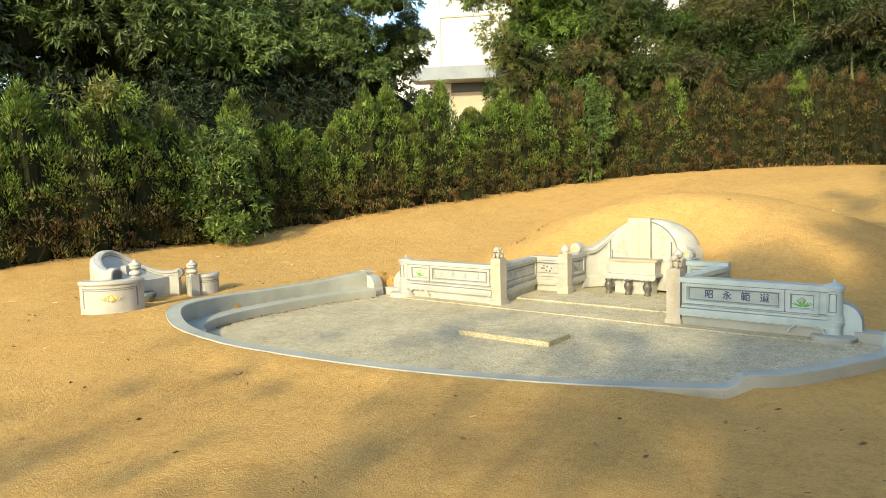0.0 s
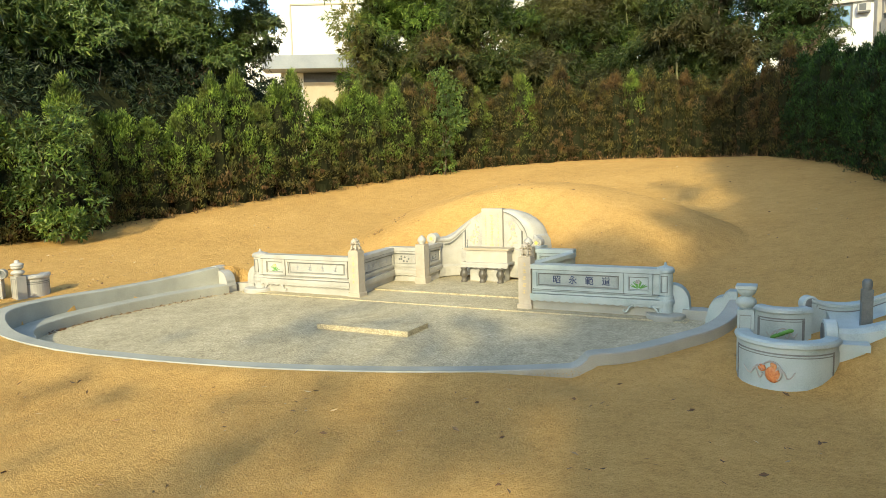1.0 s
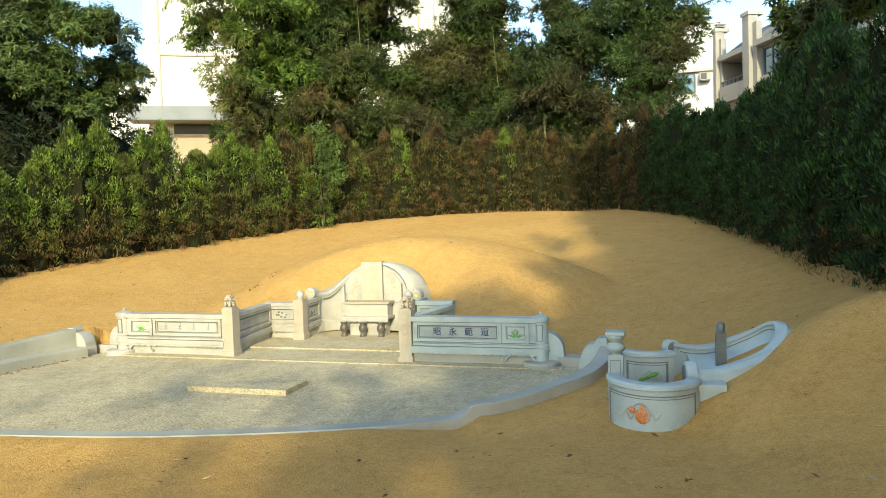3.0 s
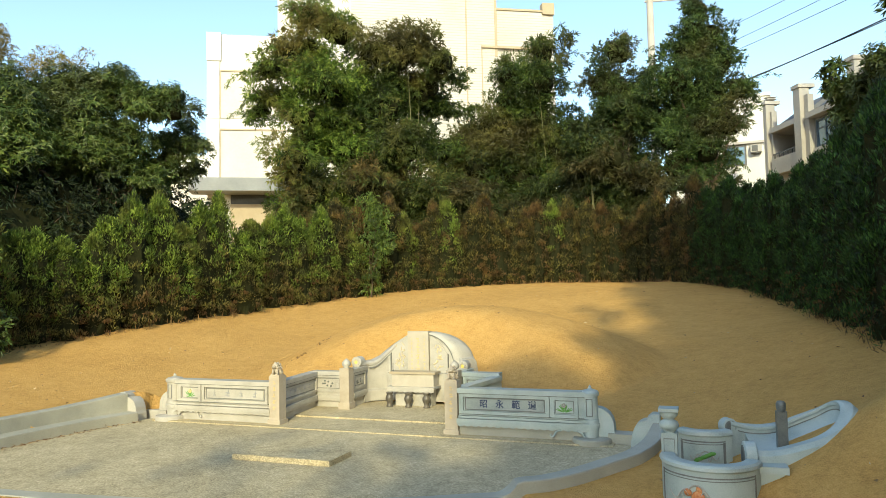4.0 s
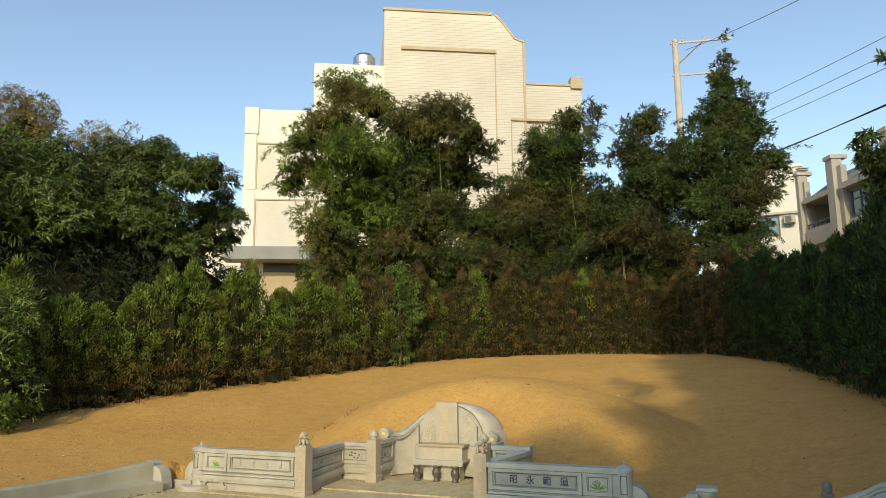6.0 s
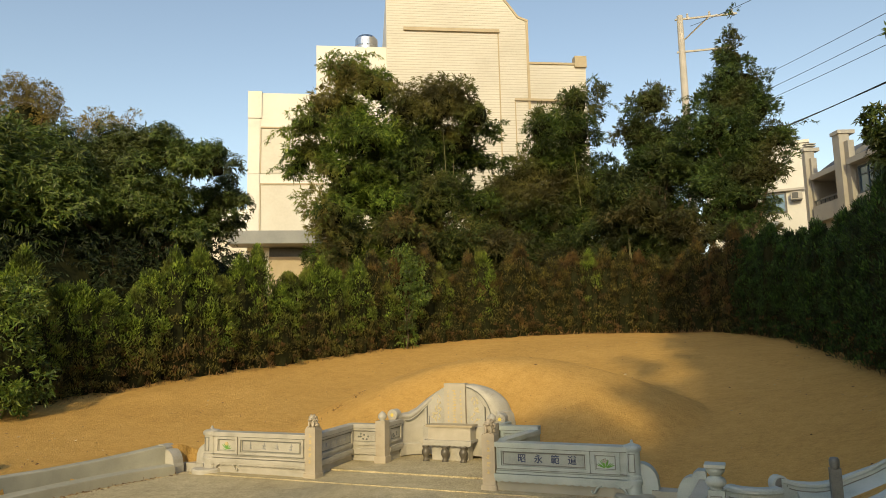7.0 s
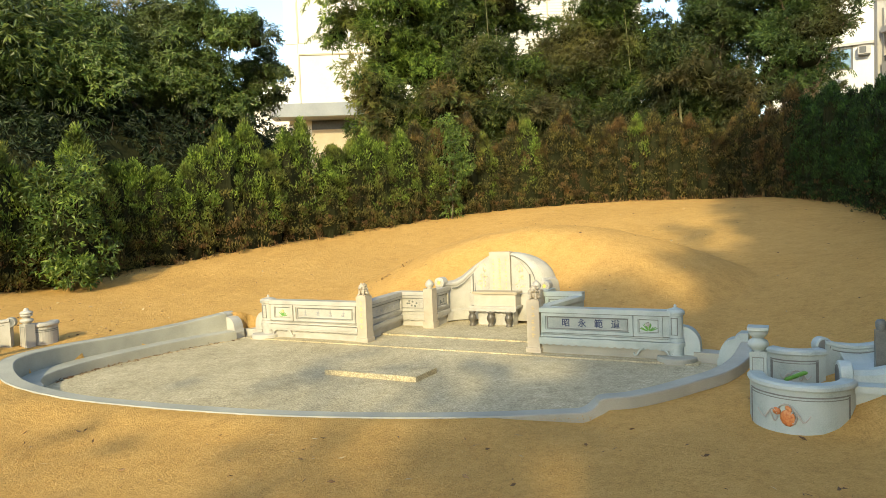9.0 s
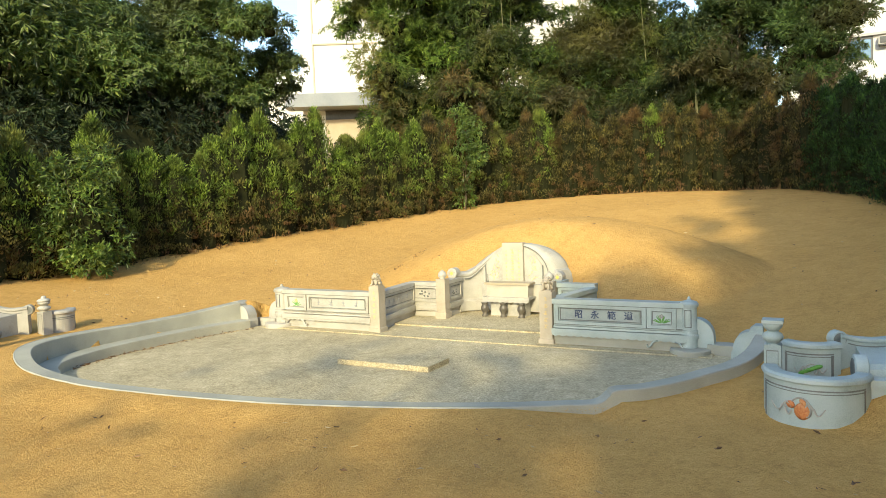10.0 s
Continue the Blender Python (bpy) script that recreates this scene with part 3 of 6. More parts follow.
def long_balustrade(sx, stone, label):
    """Runs from the gate post outwards; its face looks down the forecourt."""
    rng = random.Random(5 + sx)
    ob = base("balustrade", sx * 1.67, 0.02, 0.075, 0, label, "balustrade", "long balustrades")
    L = 2.02 if sx < 0 else 1.93

    def span(a, b):
        return (a, b) if sx > 0 else (-b, -a)
    a, b = span(0, L - 0.06)
    part("plinth", box(a, b, -0.045, 0.09, -0.04, 0.165), KERB if sx > 0 else STONE, ob, bevel=0.006)
    a, b = span(-0.02, L)
    part("apron", prism(scallop(a, b, 0.17, 0.108, 17), -0.100, -0.078), stone, ob, "scalloped stone fringe", bevel=0.004, segments=1)
    part("lower_rail", box(a, b, -0.115, 0.10, 0.155, 0.222), stone, ob, bevel=0.016, segments=3)
    a, b = span(0, L)
    part("body", box(a, b, -0.055, 0.085, 0.21, 0.60), stone, ob)
    part("rail_moulding", box(a, b, -0.085, -0.05, 0.232, 0.262), stone, ob, bevel=0.008)
    a, b = span(-0.01, L + 0.01)
    part("cap", box(a, b, -0.10, 0.115, 0.595, 0.665), stone, ob, bevel=0.02, segments=3)
    for n, p0, p1 in (("long_frame", 0.03, 1.38), ("square_frame", 1.40, L - 0.14)):
        a, b = span(p0, p1)
        part(n, frame_bars(a, b, 0.288, 0.592, 0.05, -0.085, -0.05), stone, ob, bevel=0.008)
    # dark strips; the upper one draws in the shadow line under the cap
    for z0, z1 in ((0.584, 0.594), (0.286, 0.293)):
        a, b = span(0.02, L - 0.05)
        part("groove", box(a, b, -0.089, -0.05, z0, z1), GROOVE, ob, "dark grooved line")
    a, b = span(0.10, 1.31)
    part("groove", frame_bars(a, b, 0.346, 0.534, 0.015, -0.063, -0.05), GROOVE, ob, "dark grooved border")
    a, b = span(1.46, L - 0.20)
    part("groove", frame_bars(a, b, 0.348, 0.532, 0.008, -0.061, -0.05), GROOVE, ob, "dark grooved border")
    a, b = span(0.125, 1.285)
    plate = part("inscribed_plate", box(a, b, -0.064, -0.05, 0.365, 0.515), PLATE if sx > 0 else stone, ob, "polished plate with brushed writing", bevel=0.004)
    if sx > 0:
        for i, ch in enumerate("昭永範道"):
            glyph(ch, 0.128, 0.125 + 1.16 * (0.23 + 0.212 * i), -0.0645, 0.44, INK, plate)
    else:
        for i in range(4):
            bm = bars(bmesh.new(), a + 1.16 * (i + 0.6) / 4.2, -0.0645, 0.44, 0.095, rng, 6)
            part("written_sign", bm, GREY_P, plate)
    cx = sx * (1.46 + L - 0.20) / 2
    plant_motif(ob, cx, -0.052, 0.43, 0.20, GOLD if sx < 0 else STONE, rng)
    # rounded end pier
    px = sx * (L + 0.02)
    prof = [(0.13, -0.04), (0.13, 0.16), (0.155, 0.165), (0.155, 0.22), (0.14, 0.235), (0.14, 0.28), (0.125, 0.29), (0.125, 0.60), (0.15, 0.61), (0.155, 0.65), (0.13, 0.68), (0.05, 0.70), (0.022, 0.715), (0.026, 0.735), (0.0, 0.76)]
    part("end_pier", turned(prof if sx < 0 else [(r * 0.82, z) for r, z in prof], 28), stone, ob, smooth=False, m=pose(px, 0.01, 0))
    part("pier_groove", frame_bars(px - 0.045, px + 0.045, 0.33, 0.57, 0.008, -0.121 if sx < 0 else -0.10, -0.085), GROOVE, ob, "dark grooved border")
    for fx, way in ((1.45, 1), (1.86, -1)):
        # curled feet hanging below the fringe
        pts = [(sx * (fx + way * q), -0.085, z) for q, z in ((0.09, 0.125), (0.05, 0.118), (0.02, 0.095), (0.0, 0.06), (-0.02, 0.03), (-0.05, 0.025), (-0.065, 0.045), (-0.05, 0.06))]
        part("scroll_foot", tube(pts, [0.020, 0.020, 0.018, 0.016, 0.014, 0.013, 0.012, 0.010], 8), stone, ob, smooth=True)
    return ob


long_balustrade(-1, STONE, "white stone balustrade with inscribed plate and painted flower panel")
long_balustrade(1, STONE_SHADED, "stone balustrade tinted blue-grey for shade, with four blue written signs")


def short_balustrade(x, y, turn, L, stone, label, motif, z=0.075):
    ob = base("side_balustrade", x, y, z, turn, label, "balustrade", "short balustrades")
    rng = random.Random(int(L * 100) + int(turn))
    part("plinth", box(0, L, -0.04, 0.06, -0.06, 0.16), stone, ob, bevel=0.006)
    part("apron", prism(scallop(0, L, 0.165, 0.105, max(3, int(L * 8))), -0.088, -0.066), stone, ob, "scalloped stone fringe", bevel=0.004, segments=1)
    part("lower_rail", box(0, L, -0.098, 0.085, 0.152, 0.215), stone, ob, bevel=0.014, segments=3)
    part("body", box(0, L, -0.05, 0.07, 0.21, 0.59), stone, ob)
    # dark strip that draws in the shadow line below the cap
    part("groove", box(0.02, L - 0.02, -0.078, -0.045, 0.575, 0.584), GROOVE, ob, "dark grooved line")
    part("cap", box(-0.01, L + 0.01, -0.09, 0.10, 0.585, 0.655), stone, ob, bevel=0.018, segments=3)
    part("panel_frame", frame_bars(0.02, L - 0.02, 0.275, 0.583, 0.045, -0.076, -0.045), stone, ob, bevel=0.008)
    part("groove", frame_bars(0.075, L - 0.075, 0.335, 0.525, 0.009, -0.056, -0.045), GROOVE, ob, "dark grooved border")
    if motif == "writing":
        bm = bmesh.new()
        n = max(3, int(L / 0.2))
        for i in range(n):
            bars(bm, L * (i + 0.8) / (n + 0.6), -0.0505, 0.43, 0.07, rng, 5)
        part("written_sign", bm, GREY_P, ob, "faded carved writing")
    else:
        bm = bmesh.new()
        for i in range(7):
            blob(bm, L * (0.32 + 0.36 * rng.random()), -0.052, 0.43 + rng.uniform(-0.06, 0.06), 0.022, 0.008, 0.018)
        part("painted_motif", bm, motif, ob, "small painted relief", smooth=True)
    return ob


short_balustrade(-1.62, 0.15, 97, 1.44, STONE, "white stone balustrade with faded carved writing", "writing")
short_balustrade(1.62, 0.15, 83, 1.44, STONE_SHADED, "pale stone balustrade running back from the gate post", "writing").scale = (1, -1, 1)
short_balustrade(-1.84, 1.64, 0, 0.66, STONE, "short white stone panel with dark painted relief", DARK_STONE, 0.085)
short_balustrade(1.18, 1.64, 0, 0.66, STONE_SHADED, "short pale stone panel with dark painted relief", DARK_STONE, 0.125)
short_balustrade(-1.06, 1.62, 92, 0.58, STONE, "short white stone panel with painted relief", DARK_STONE, 0.125)
short_balustrade(1.06, 1.62, 88, 0.58, STONE_SHADED, "short pale stone panel with painted relief", DARK_STONE, 0.125).scale = (1, -1, 1)


def carved_lion(parent, z):
    """A carved crouching lump as on gate posts, kept plain."""
    bm = bmesh.new()
    rng = random.Random(9)
    blob(bm, 0, 0.02, z + 0.075, 0.066, 0.075, 0.085)
    blob(bm, 0, -0.035, z + 0.150, 0.052, 0.052, 0.050)
    blob(bm, 0, -0.080, z + 0.135, 0.030, 0.028, 0.024)
    for k in range(30):
        a, e = rng.uniform(0, 2 * math.pi), rng.uniform(-0.5, 1.1)
        blob(bm, 0.058 * math.cos(a) * math.cos(e), -0.01 + 0.058 * math.sin(a) * math.cos(e), z + 0.145 + 0.058 * math.sin(e), 0.019, 0.019, 0.016, rng.uniform(0, 90))
    for sx in (-1, 1):
        blob(bm, sx * 0.042, -0.062, z + 0.050, 0.020, 0.024, 0.055)
        blob(bm, sx * 0.045, -0.080, z + 0.012, 0.024, 0.030, 0.016)
        blob(bm, sx * 0.060, 0.025, z + 0.035, 0.032, 0.050, 0.036)
        tube([(sx * (0.07 + 0.028 * math.cos(q * 0.9)), -0.01, z + 0.10 + 0.03 * math.sin(q * 0.9)) for q in range(7)], [0.011] * 7, 6, bm)
    return part("carved_top", bm, POST_STONE, parent, "weathered carved stone finial", smooth=True)


def gate_post(x, y, stone, label, gold):
    ob = base("gate_post", x, y, 0.075, 0, label, "stone post", "gate posts")
    part("foot", box(-0.12, 0.12, -0.12, 0.12, -0.04, 0.05), POST_STONE, ob, bevel=0.008)
    part("shaft", box(-0.10, 0.10, -0.10, 0.10, 0.045, 0.765), POST_STONE, ob, bevel=0.01)
    bm = bmesh.new()
    rng = random.Random(3)
    for i in range(5):
        bars(bm, 0, -0.1002, 0.24 + 0.105 * i, 0.06, rng, 5, 0.003)
    part("written_sign", bm, GOLD, ob, "faded gilt writing")
    part("collar", box(-0.085, 0.085, -0.085, 0.085, 0.76, 0.79), POST_STONE, ob, bevel=0.006)
    carved_lion(ob, 0.785)
    return ob


gate_post(-1.56, 0.02, POST_STONE, "buff granite gate post with carved top", True)
gate_post(1.56, 0.02, POST_STONE, "buff granite gate post with gilt writing and carved top", True)


def bud_post(x, y, label):
    ob = base("bud_post", x, y, 0.125, 0, label, "stone post", "bud posts")
    part("foot", box(-0.115, 0.115, -0.115, 0.115, -0.06, 0.07), POST_STONE, ob, bevel=0.008)
    part("shaft", box(-0.095, 0.095, -0.095, 0.095, 0.065, 0.695), POST_STONE, ob, bevel=0.012)
    part("bud", turned([(0.06, 0.69), (0.045, 0.705), (0.076, 0.74), (0.083, 0.775), (0.07, 0.81), (0.035, 0.845), (0.0, 0.87)], 20), STONE, ob, "white stone bud finial", smooth=True)
    return ob


bud_post(-1.06, 1.50, "buff granite post with white bud finial")
bud_post(1.06, 1.50, "buff granite post with white bud finial beside altar")

# ---- tombstone with its armchair-shaped wall ----
tomb = base("tombstone", 0, 0, 0.15, 0, "white granite tombstone set in a sweeping armchair-shaped wall", "tombstone")
ARM = smooth_path([(-1.13, 2.16), (-1.06, 2.36), (-0.86, 2.55), (-0.5, 2.70), (0, 2.74), (0.5, 2.70), (0.86, 2.55), (1.06, 2.36), (1.13, 2.16)], 14)


def arm_h(i):
    x = abs(ARM[i][0])
    lift = 0.09 * math.exp(-((x - 0.68) / 0.3) ** 2)
    pts = [(0, 1.25), (0.22, 1.24), (0.38, 1.15), (0.55, 1.0), (0.72, 0.84), (0.86, 0.73), (0.98, 0.68), (1.06, 0.69), (1.14, 0.72)]
    return lift + float(np.interp(x, [p[0] for p in pts], [p[1] for p in pts]))


def arm_section(i):
    h = arm_h(i)
    w = 0.16 + 0.20 * math.exp(-((abs(ARM[i][0]) - 0.62) / 0.34) ** 2)
    return [(-0.07, -0.1), (-0.07, h - 0.09), (-0.085, h - 0.07), (-0.085, h - 0.035), (-0.06, h - 0.005), (0, h), (w * 0.5, h + 0.01), (w * 0.85, h - 0.005), (w, h - 0.05), (w + 0.03, h - 0.2), (w + 0.03, -0.1)]


ARM_L = ARM[:88]   # the right end is taken up by the broad shoulder
part("armchair_wall", sweep(ARM_L, arm_section), STONE, tomb, smooth=False)
part("moulding", sweep(ARM[14:66], lambda i: [(-0.10, arm_h(i + 14) - 0.135), (-0.10, arm_h(i + 14) - 0.115), (-0.06, arm_h(i + 14) - 0.115), (-0.06, arm_h(i + 14) - 0.135)]), GROOVE, tomb, "grey line moulding")
part("wall_foot", sweep(ARM[:104], lambda i: [(-0.13, -0.05), (-0.13, 0.14), (-0.10, 0.17), (-0.06, 0.17), (-0.06, -0.05)]), STONE, tomb)
for sx, xs, zs, q in ((-1, -1.14, 0.715, 1.1), (1, 1.02, 0.68, 1.05)):
    sc = part("scroll", turned([(0.0, -0.10), (0.085 * q, -0.10), (0.095 * q, -0.09), (0.095 * q, 0.09), (0.085 * q, 0.10), (0.0, 0.10)], 24), STONE, tomb, m=pose(xs, 2.13, zs, 90, 0, 0))
    bm = bmesh.new()
    for k in range(7):
        a = 2 * math.pi * k / 7
        blob(bm, xs + 0.052 * q * math.cos(a), 2.027, zs + 0.052 * q * math.sin(a), 0.024 * q, 0.008, 0.024 * q)
    part("scroll_petals", bm, STELE, sc, "carved petals round the scroll centre", smooth=True)
    part("scroll_eye", turned([(0.0, -0.014), (0.026 * q, -0.012), (0.032 * q, 0.0), (0.0, 0.004)], 18), YELLOW_P, sc, "yellow painted scroll centre", m=pose(xs, 2.028, zs, 90, 0, 0))
# the broad rounded shoulder on the right, flaring out from the inner arch
bm = bmesh.new()
rings = []
for k in range(33):
    a = radians(100 - 152 * k / 32)
    xi, zi = 0.10 + 0.60 * math.cos(a), 0.62 + 0.60 * math.sin(a)
    xo, zo = 0.16 + 0.82 * math.cos(a), 0.72 + 0.55 * math.sin(a)
    xm, zm = (xi + xo) / 2 + 0.03 * math.cos(a), (zi + zo) / 2 + 0.03 * math.sin(a)
    rings.append([bm.verts.new(p) for p in ((xi - 0.02 * math.cos(a), 2.60, zi - 0.02 * math.sin(a)), (xi, 2.45, zi), (xi + 0.03 * math.cos(a), 2.44, zi + 0.03 * math.sin(a)), (xm, 2.52, zm), (xo, 2.66, zo), (xo + 0.01, 2.80, zo - 0.02), (xo - 0.04, 2.98, zo - 0.10), (xo - 0.12, 3.05, zo - 0.30))])
for a_, b_ in zip(rings, rings[1:]):
    for i in range(7):
        bm.faces.new((a_[i], a_[i + 1], b_[i + 1], b_[i]))
part("shoulder", bm, STONE, tomb, "broad rounded shoulder of the wall", smooth=True)
bm = bmesh.new()
rings = []
for k in range(25):
    a = radians(96 - 116 * k / 24)
    ca, sa = math.cos(a), math.sin(a)
    rings.append([bm.verts.new((0.10 + r_ * ca, y_, 0.62 + r_ * sa)) for r_, y_ in ((0.605, 2.435), (0.618, 2.435), (0.618, 2.46), (0.605, 2.46))])
for a_, b_ in zip(rings, rings[1:]):
    for i in range(4):
        bm.faces.new((a_[i], a_[(i + 1) % 4], b_[(i + 1) % 4], b_[i]))
part("moulding", bm, GROOVE, tomb, "grey line moulding")
pts = [(-0.66, 0.40), (-0.66, 0.80)] + [(0.06 + 0.72 * math.cos(radians(a)), 0.60 + 0.62 * math.sin(radians(a))) for a in range(160, -21, -12)] + [(0.72, 0.40)]
part("back_panel", prism(pts, 2.468, 2.70), STONE, tomb, "plain panel behind the carved slabs")
part("pedestal", box(-0.62, 0.62, 2.30, 2.62, -0.02, 0.50), STONE, tomb, bevel=0.015)
stele = part("stele", box(-0.215, 0.215, 2.40, 2.56, 0.48, 1.285), STELE, tomb, "upright inscribed slab", bevel=0.008)
rng = random.Random(11)
bm = bmesh.new()
for cx, n, s in ((0.0, 6, 0.085), (-0.13, 8, 0.045), (0.13, 8, 0.045)):
    for i in range(n):
        bars(bm, cx, 2.4003, 1.17 - (i + 0.5) * 0.62 / n, s, rng, 5, 0.003)
part("written_sign", bm, GOLD, stele, "faint gilt carved writing")
for sx in (-1, 1):
    pts = [(sx * 0.222, 0.48), (sx * 0.222, 1.20)]
    for k in range(1, 9):
        t = k / 8
        pts.append((sx * (0.222 + 0.36 * t), 1.20 - 0.36 * t ** 1.8))
    pts.append((sx * 0.582, 0.48))
    wing = part("wing_slab", prism(pts, 2.45, 2.60), STONE, tomb, "carved side slab", bevel=0.006)
    part("groove", prism([(sx * 0.60, 0.5), (sx * 0.585, 0.5), (sx * 0.585, 0.86), (sx * 0.60, 0.85)], 2.43, 2.5), GROOVE, wing)
    bm = bmesh.new()
    for k in range(16):
        blob(bm, sx * (0.29 + 0.20 * rng.random()), 2.449, 0.58 + 0.46 * rng.random(), 0.012, 0.010, rng.uniform(0.025, 0.055), rng.uniform(-60, 60))
    for k in range(4):
        blob(bm, sx * (0.31 + 0.15 * rng.random()), 2.449, 0.62 + 0.1 * k, 0.024, 0.012, 0.024)
    part("relief", bm, RELIEF, wing, "carved flower relief", smooth=True)

altar = base("altar_table", 0.04, 1.98, 0.125, 0, "white stone altar table with scalloped skirt", "altar")
part("tabletop", box(-0.46, 0.46, 0.0, 0.30, 0.545, 0.585), BAND, altar, "tan stone table top", bevel=0.012)
part("table_body", box(-0.42, 0.42, 0.03, 0.28, 0.30, 0.55), STELE, altar, bevel=0.01)
part("skirt", prism(scallop(-0.48, 0.45, 0.30, 0.215, 9), -0.045, -0.02), STONE, altar, "scalloped stone fringe", bevel=0.004, segments=1)
part("shelf", box(-0.49, 0.46, -0.05, 0.30, 0.275, 0.315), STONE, altar, bevel=0.014)
part("table_foot", box(-0.36, 0.36, 0.06, 0.28, -0.06, 0.28), STONE, altar, bevel=0.01)
for x in (-0.42, -0.04, 0.32):
    d = base("drum_stool", 0.04 + x, 1.90, 0.125, 0, "dark polished stone drum under the altar edge", "stone drum", "altar drums")
    part("drum", turned([(0.062, -0.048), (0.066, -0.034), (0.044, 0.0), (0.052, 0.035), (0.074, 0.075), (0.079, 0.11), (0.070, 0.15), (0.048, 0.178), (0.062, 0.198), (0.058, 0.21)], 22), DRUM, d, smooth=True)
    part("band", turned([(0.05, 0.205), (0.070, 0.205), (0.070, 0.22), (0.05, 0.22)], 22), DRUM, d)
stick = base("incense_holder", -0.37, 2.05, 0.711, 0, "thin dark incense stick holder on the altar", "incense holder")
part("rod", turned([(0.016, 0), (0.016, 0.02), (0.008, 0.03), (0.007, 0.15), (0.0, 0.155)], 10), DARK_STONE, stick)

# white rounded ends of the side walls
for sx in (-1, 1):
    ob = base("wall_end", sx * 4.46, -0.30, 0, 0, "rounded stone end block of the curved side wall", "stone block", "wall end blocks")
    pts = [(0.0, -0.1), (0.0, 0.52), (0.10, 0.52), (0.16, 0.47)] + [(0.16 + 0.20 * math.sin(radians(a)), 0.20 + 0.24 * math.cos(radians(a))) for a in range(0, 100, 15)] + [(0.38, 0.15), (0.38, -0.1)]
    pts = [(-sx * (x - 0.12), z) for x, z in pts]
    part("end_block", prism(pts, -0.05, 0.18), STONE if sx < 0 else STONE_SHADED, ob, bevel=0.012)
    ob2 = base("scroll_buttress", -3.80 if sx < 0 else 3.68, 0.06, 0.075, 0, "rounded stone buttress behind the end pier", "stone block", "scroll buttresses")
    pts = [(0.0, -0.04), (0.0, 0.44)] + [(0.02 + 0.24 * math.sin(radians(a)), 0.18 + 0.26 * math.cos(radians(a))) for a in range(0, 100, 15)] + [(0.27, -0.04)]
    part("buttress", prism([(sx * x, z) for x, z in pts], -0.02, 0.18), STONE if sx < 0 else STONE_SHADED, ob2, bevel=0.012)


# ---- the two side shrines ----
def vase_post(x, y, z, s, stone, label):
    ob = base("vase_post", x, y, z, 0, label, "stone post", "vase posts")
    ob.scale = (s, s, s)
    part("shaft", box(-0.10, 0.10, -0.10, 0.10, -0.1, 0.525), stone, ob, bevel=0.01)
    part("groove", frame_bars(-0.07, 0.07, 0.05, 0.48, 0.008, -0.104, -0.09), GROOVE, ob, "dark grooved border")
    part("neck", turned([(0.085, 0.52), (0.070, 0.532), (0.085, 0.545), (0.118, 0.565), (0.128, 0.590), (0.112, 0.618), (0.072, 0.632), (0.062, 0.645)], 24), stone, ob, smooth=True)
    part("bowl", turned([(0.062, 0.640), (0.080, 0.650), (0.108, 0.670), (0.120, 0.692), (0.110, 0.708), (0.085, 0.716)], 24), stone, ob, smooth=True)
    if stone is STONE:
        part("cap", turned([(0.06, 0.70), (0.12, 0.715), (0.132, 0.735), (0.10, 0.76), (0.06, 0.772), (0.045, 0.785), (0.052, 0.80), (0.03, 0.82), (0.0, 0.825)], 24), stone, ob, "rounded cap with a small knob", smooth=True)
    else:
        part("rim", box(-0.125, 0.125, -0.125, 0.125, 0.712, 0.74), stone, ob, bevel=0.01)
    return ob


def fruit_motif(parent, m, s, body_paint):
    bm = bmesh.new()
    if body_paint is GREEN_P:
        for k in range(6):
            blob(bm, (-0.16 + 0.065 * k) * s, 0, (-0.05 + 0.03 * k) * s, 0.10 * s, 0.012, 0.05 * s, -30 + 8 * (k % 3))
    else:
        blob(bm, -0.09 * s, 0, 0.05 * s, 0.055 * s, 0.010, 0.05 * s, 20)
        blob(bm, 0.05 * s, 0, -0.02 * s, 0.10 * s, 0.014, 0.11 * s, -15)
        blob(bm, 0.06 * s, 0, 0.10 * s, 0.05 * s, 0.010, 0.035 * s, 40)
    part("painted_fruit", bm, body_paint, parent, "painted fruit in low relief", smooth=True, m=m)
    bm = bmesh.new()
    for sx in (-1, 1):
        for f, up in ((1.0, 1), (0.62, -1)):
            pts = [(sx * (0.08 + 0.25 * f * k / 23) * s, 0, up * (0.02 + 0.06 * math.sin(k * 0.30)) * s) for k in range(24)]
            tube(pts, [0.004 + 0.009 * s * (1 - k / 28) for k in range(24)], 6, bm)
    pts = [(0.03 * s + 0.13 * s * math.cos(radians(q)), 0.004, 0.01 * s + 0.14 * s * math.sin(radians(q))) for q in range(-40, 200, 20)]
    tube(pts, [0.011 * s + 0.002] * len(pts), 6, bm)
    part("painted_ribbon", bm, YELLOW_P if body_paint is GOLD else STONE, parent, "painted pale ribbon in low relief", smooth=True, m=m)


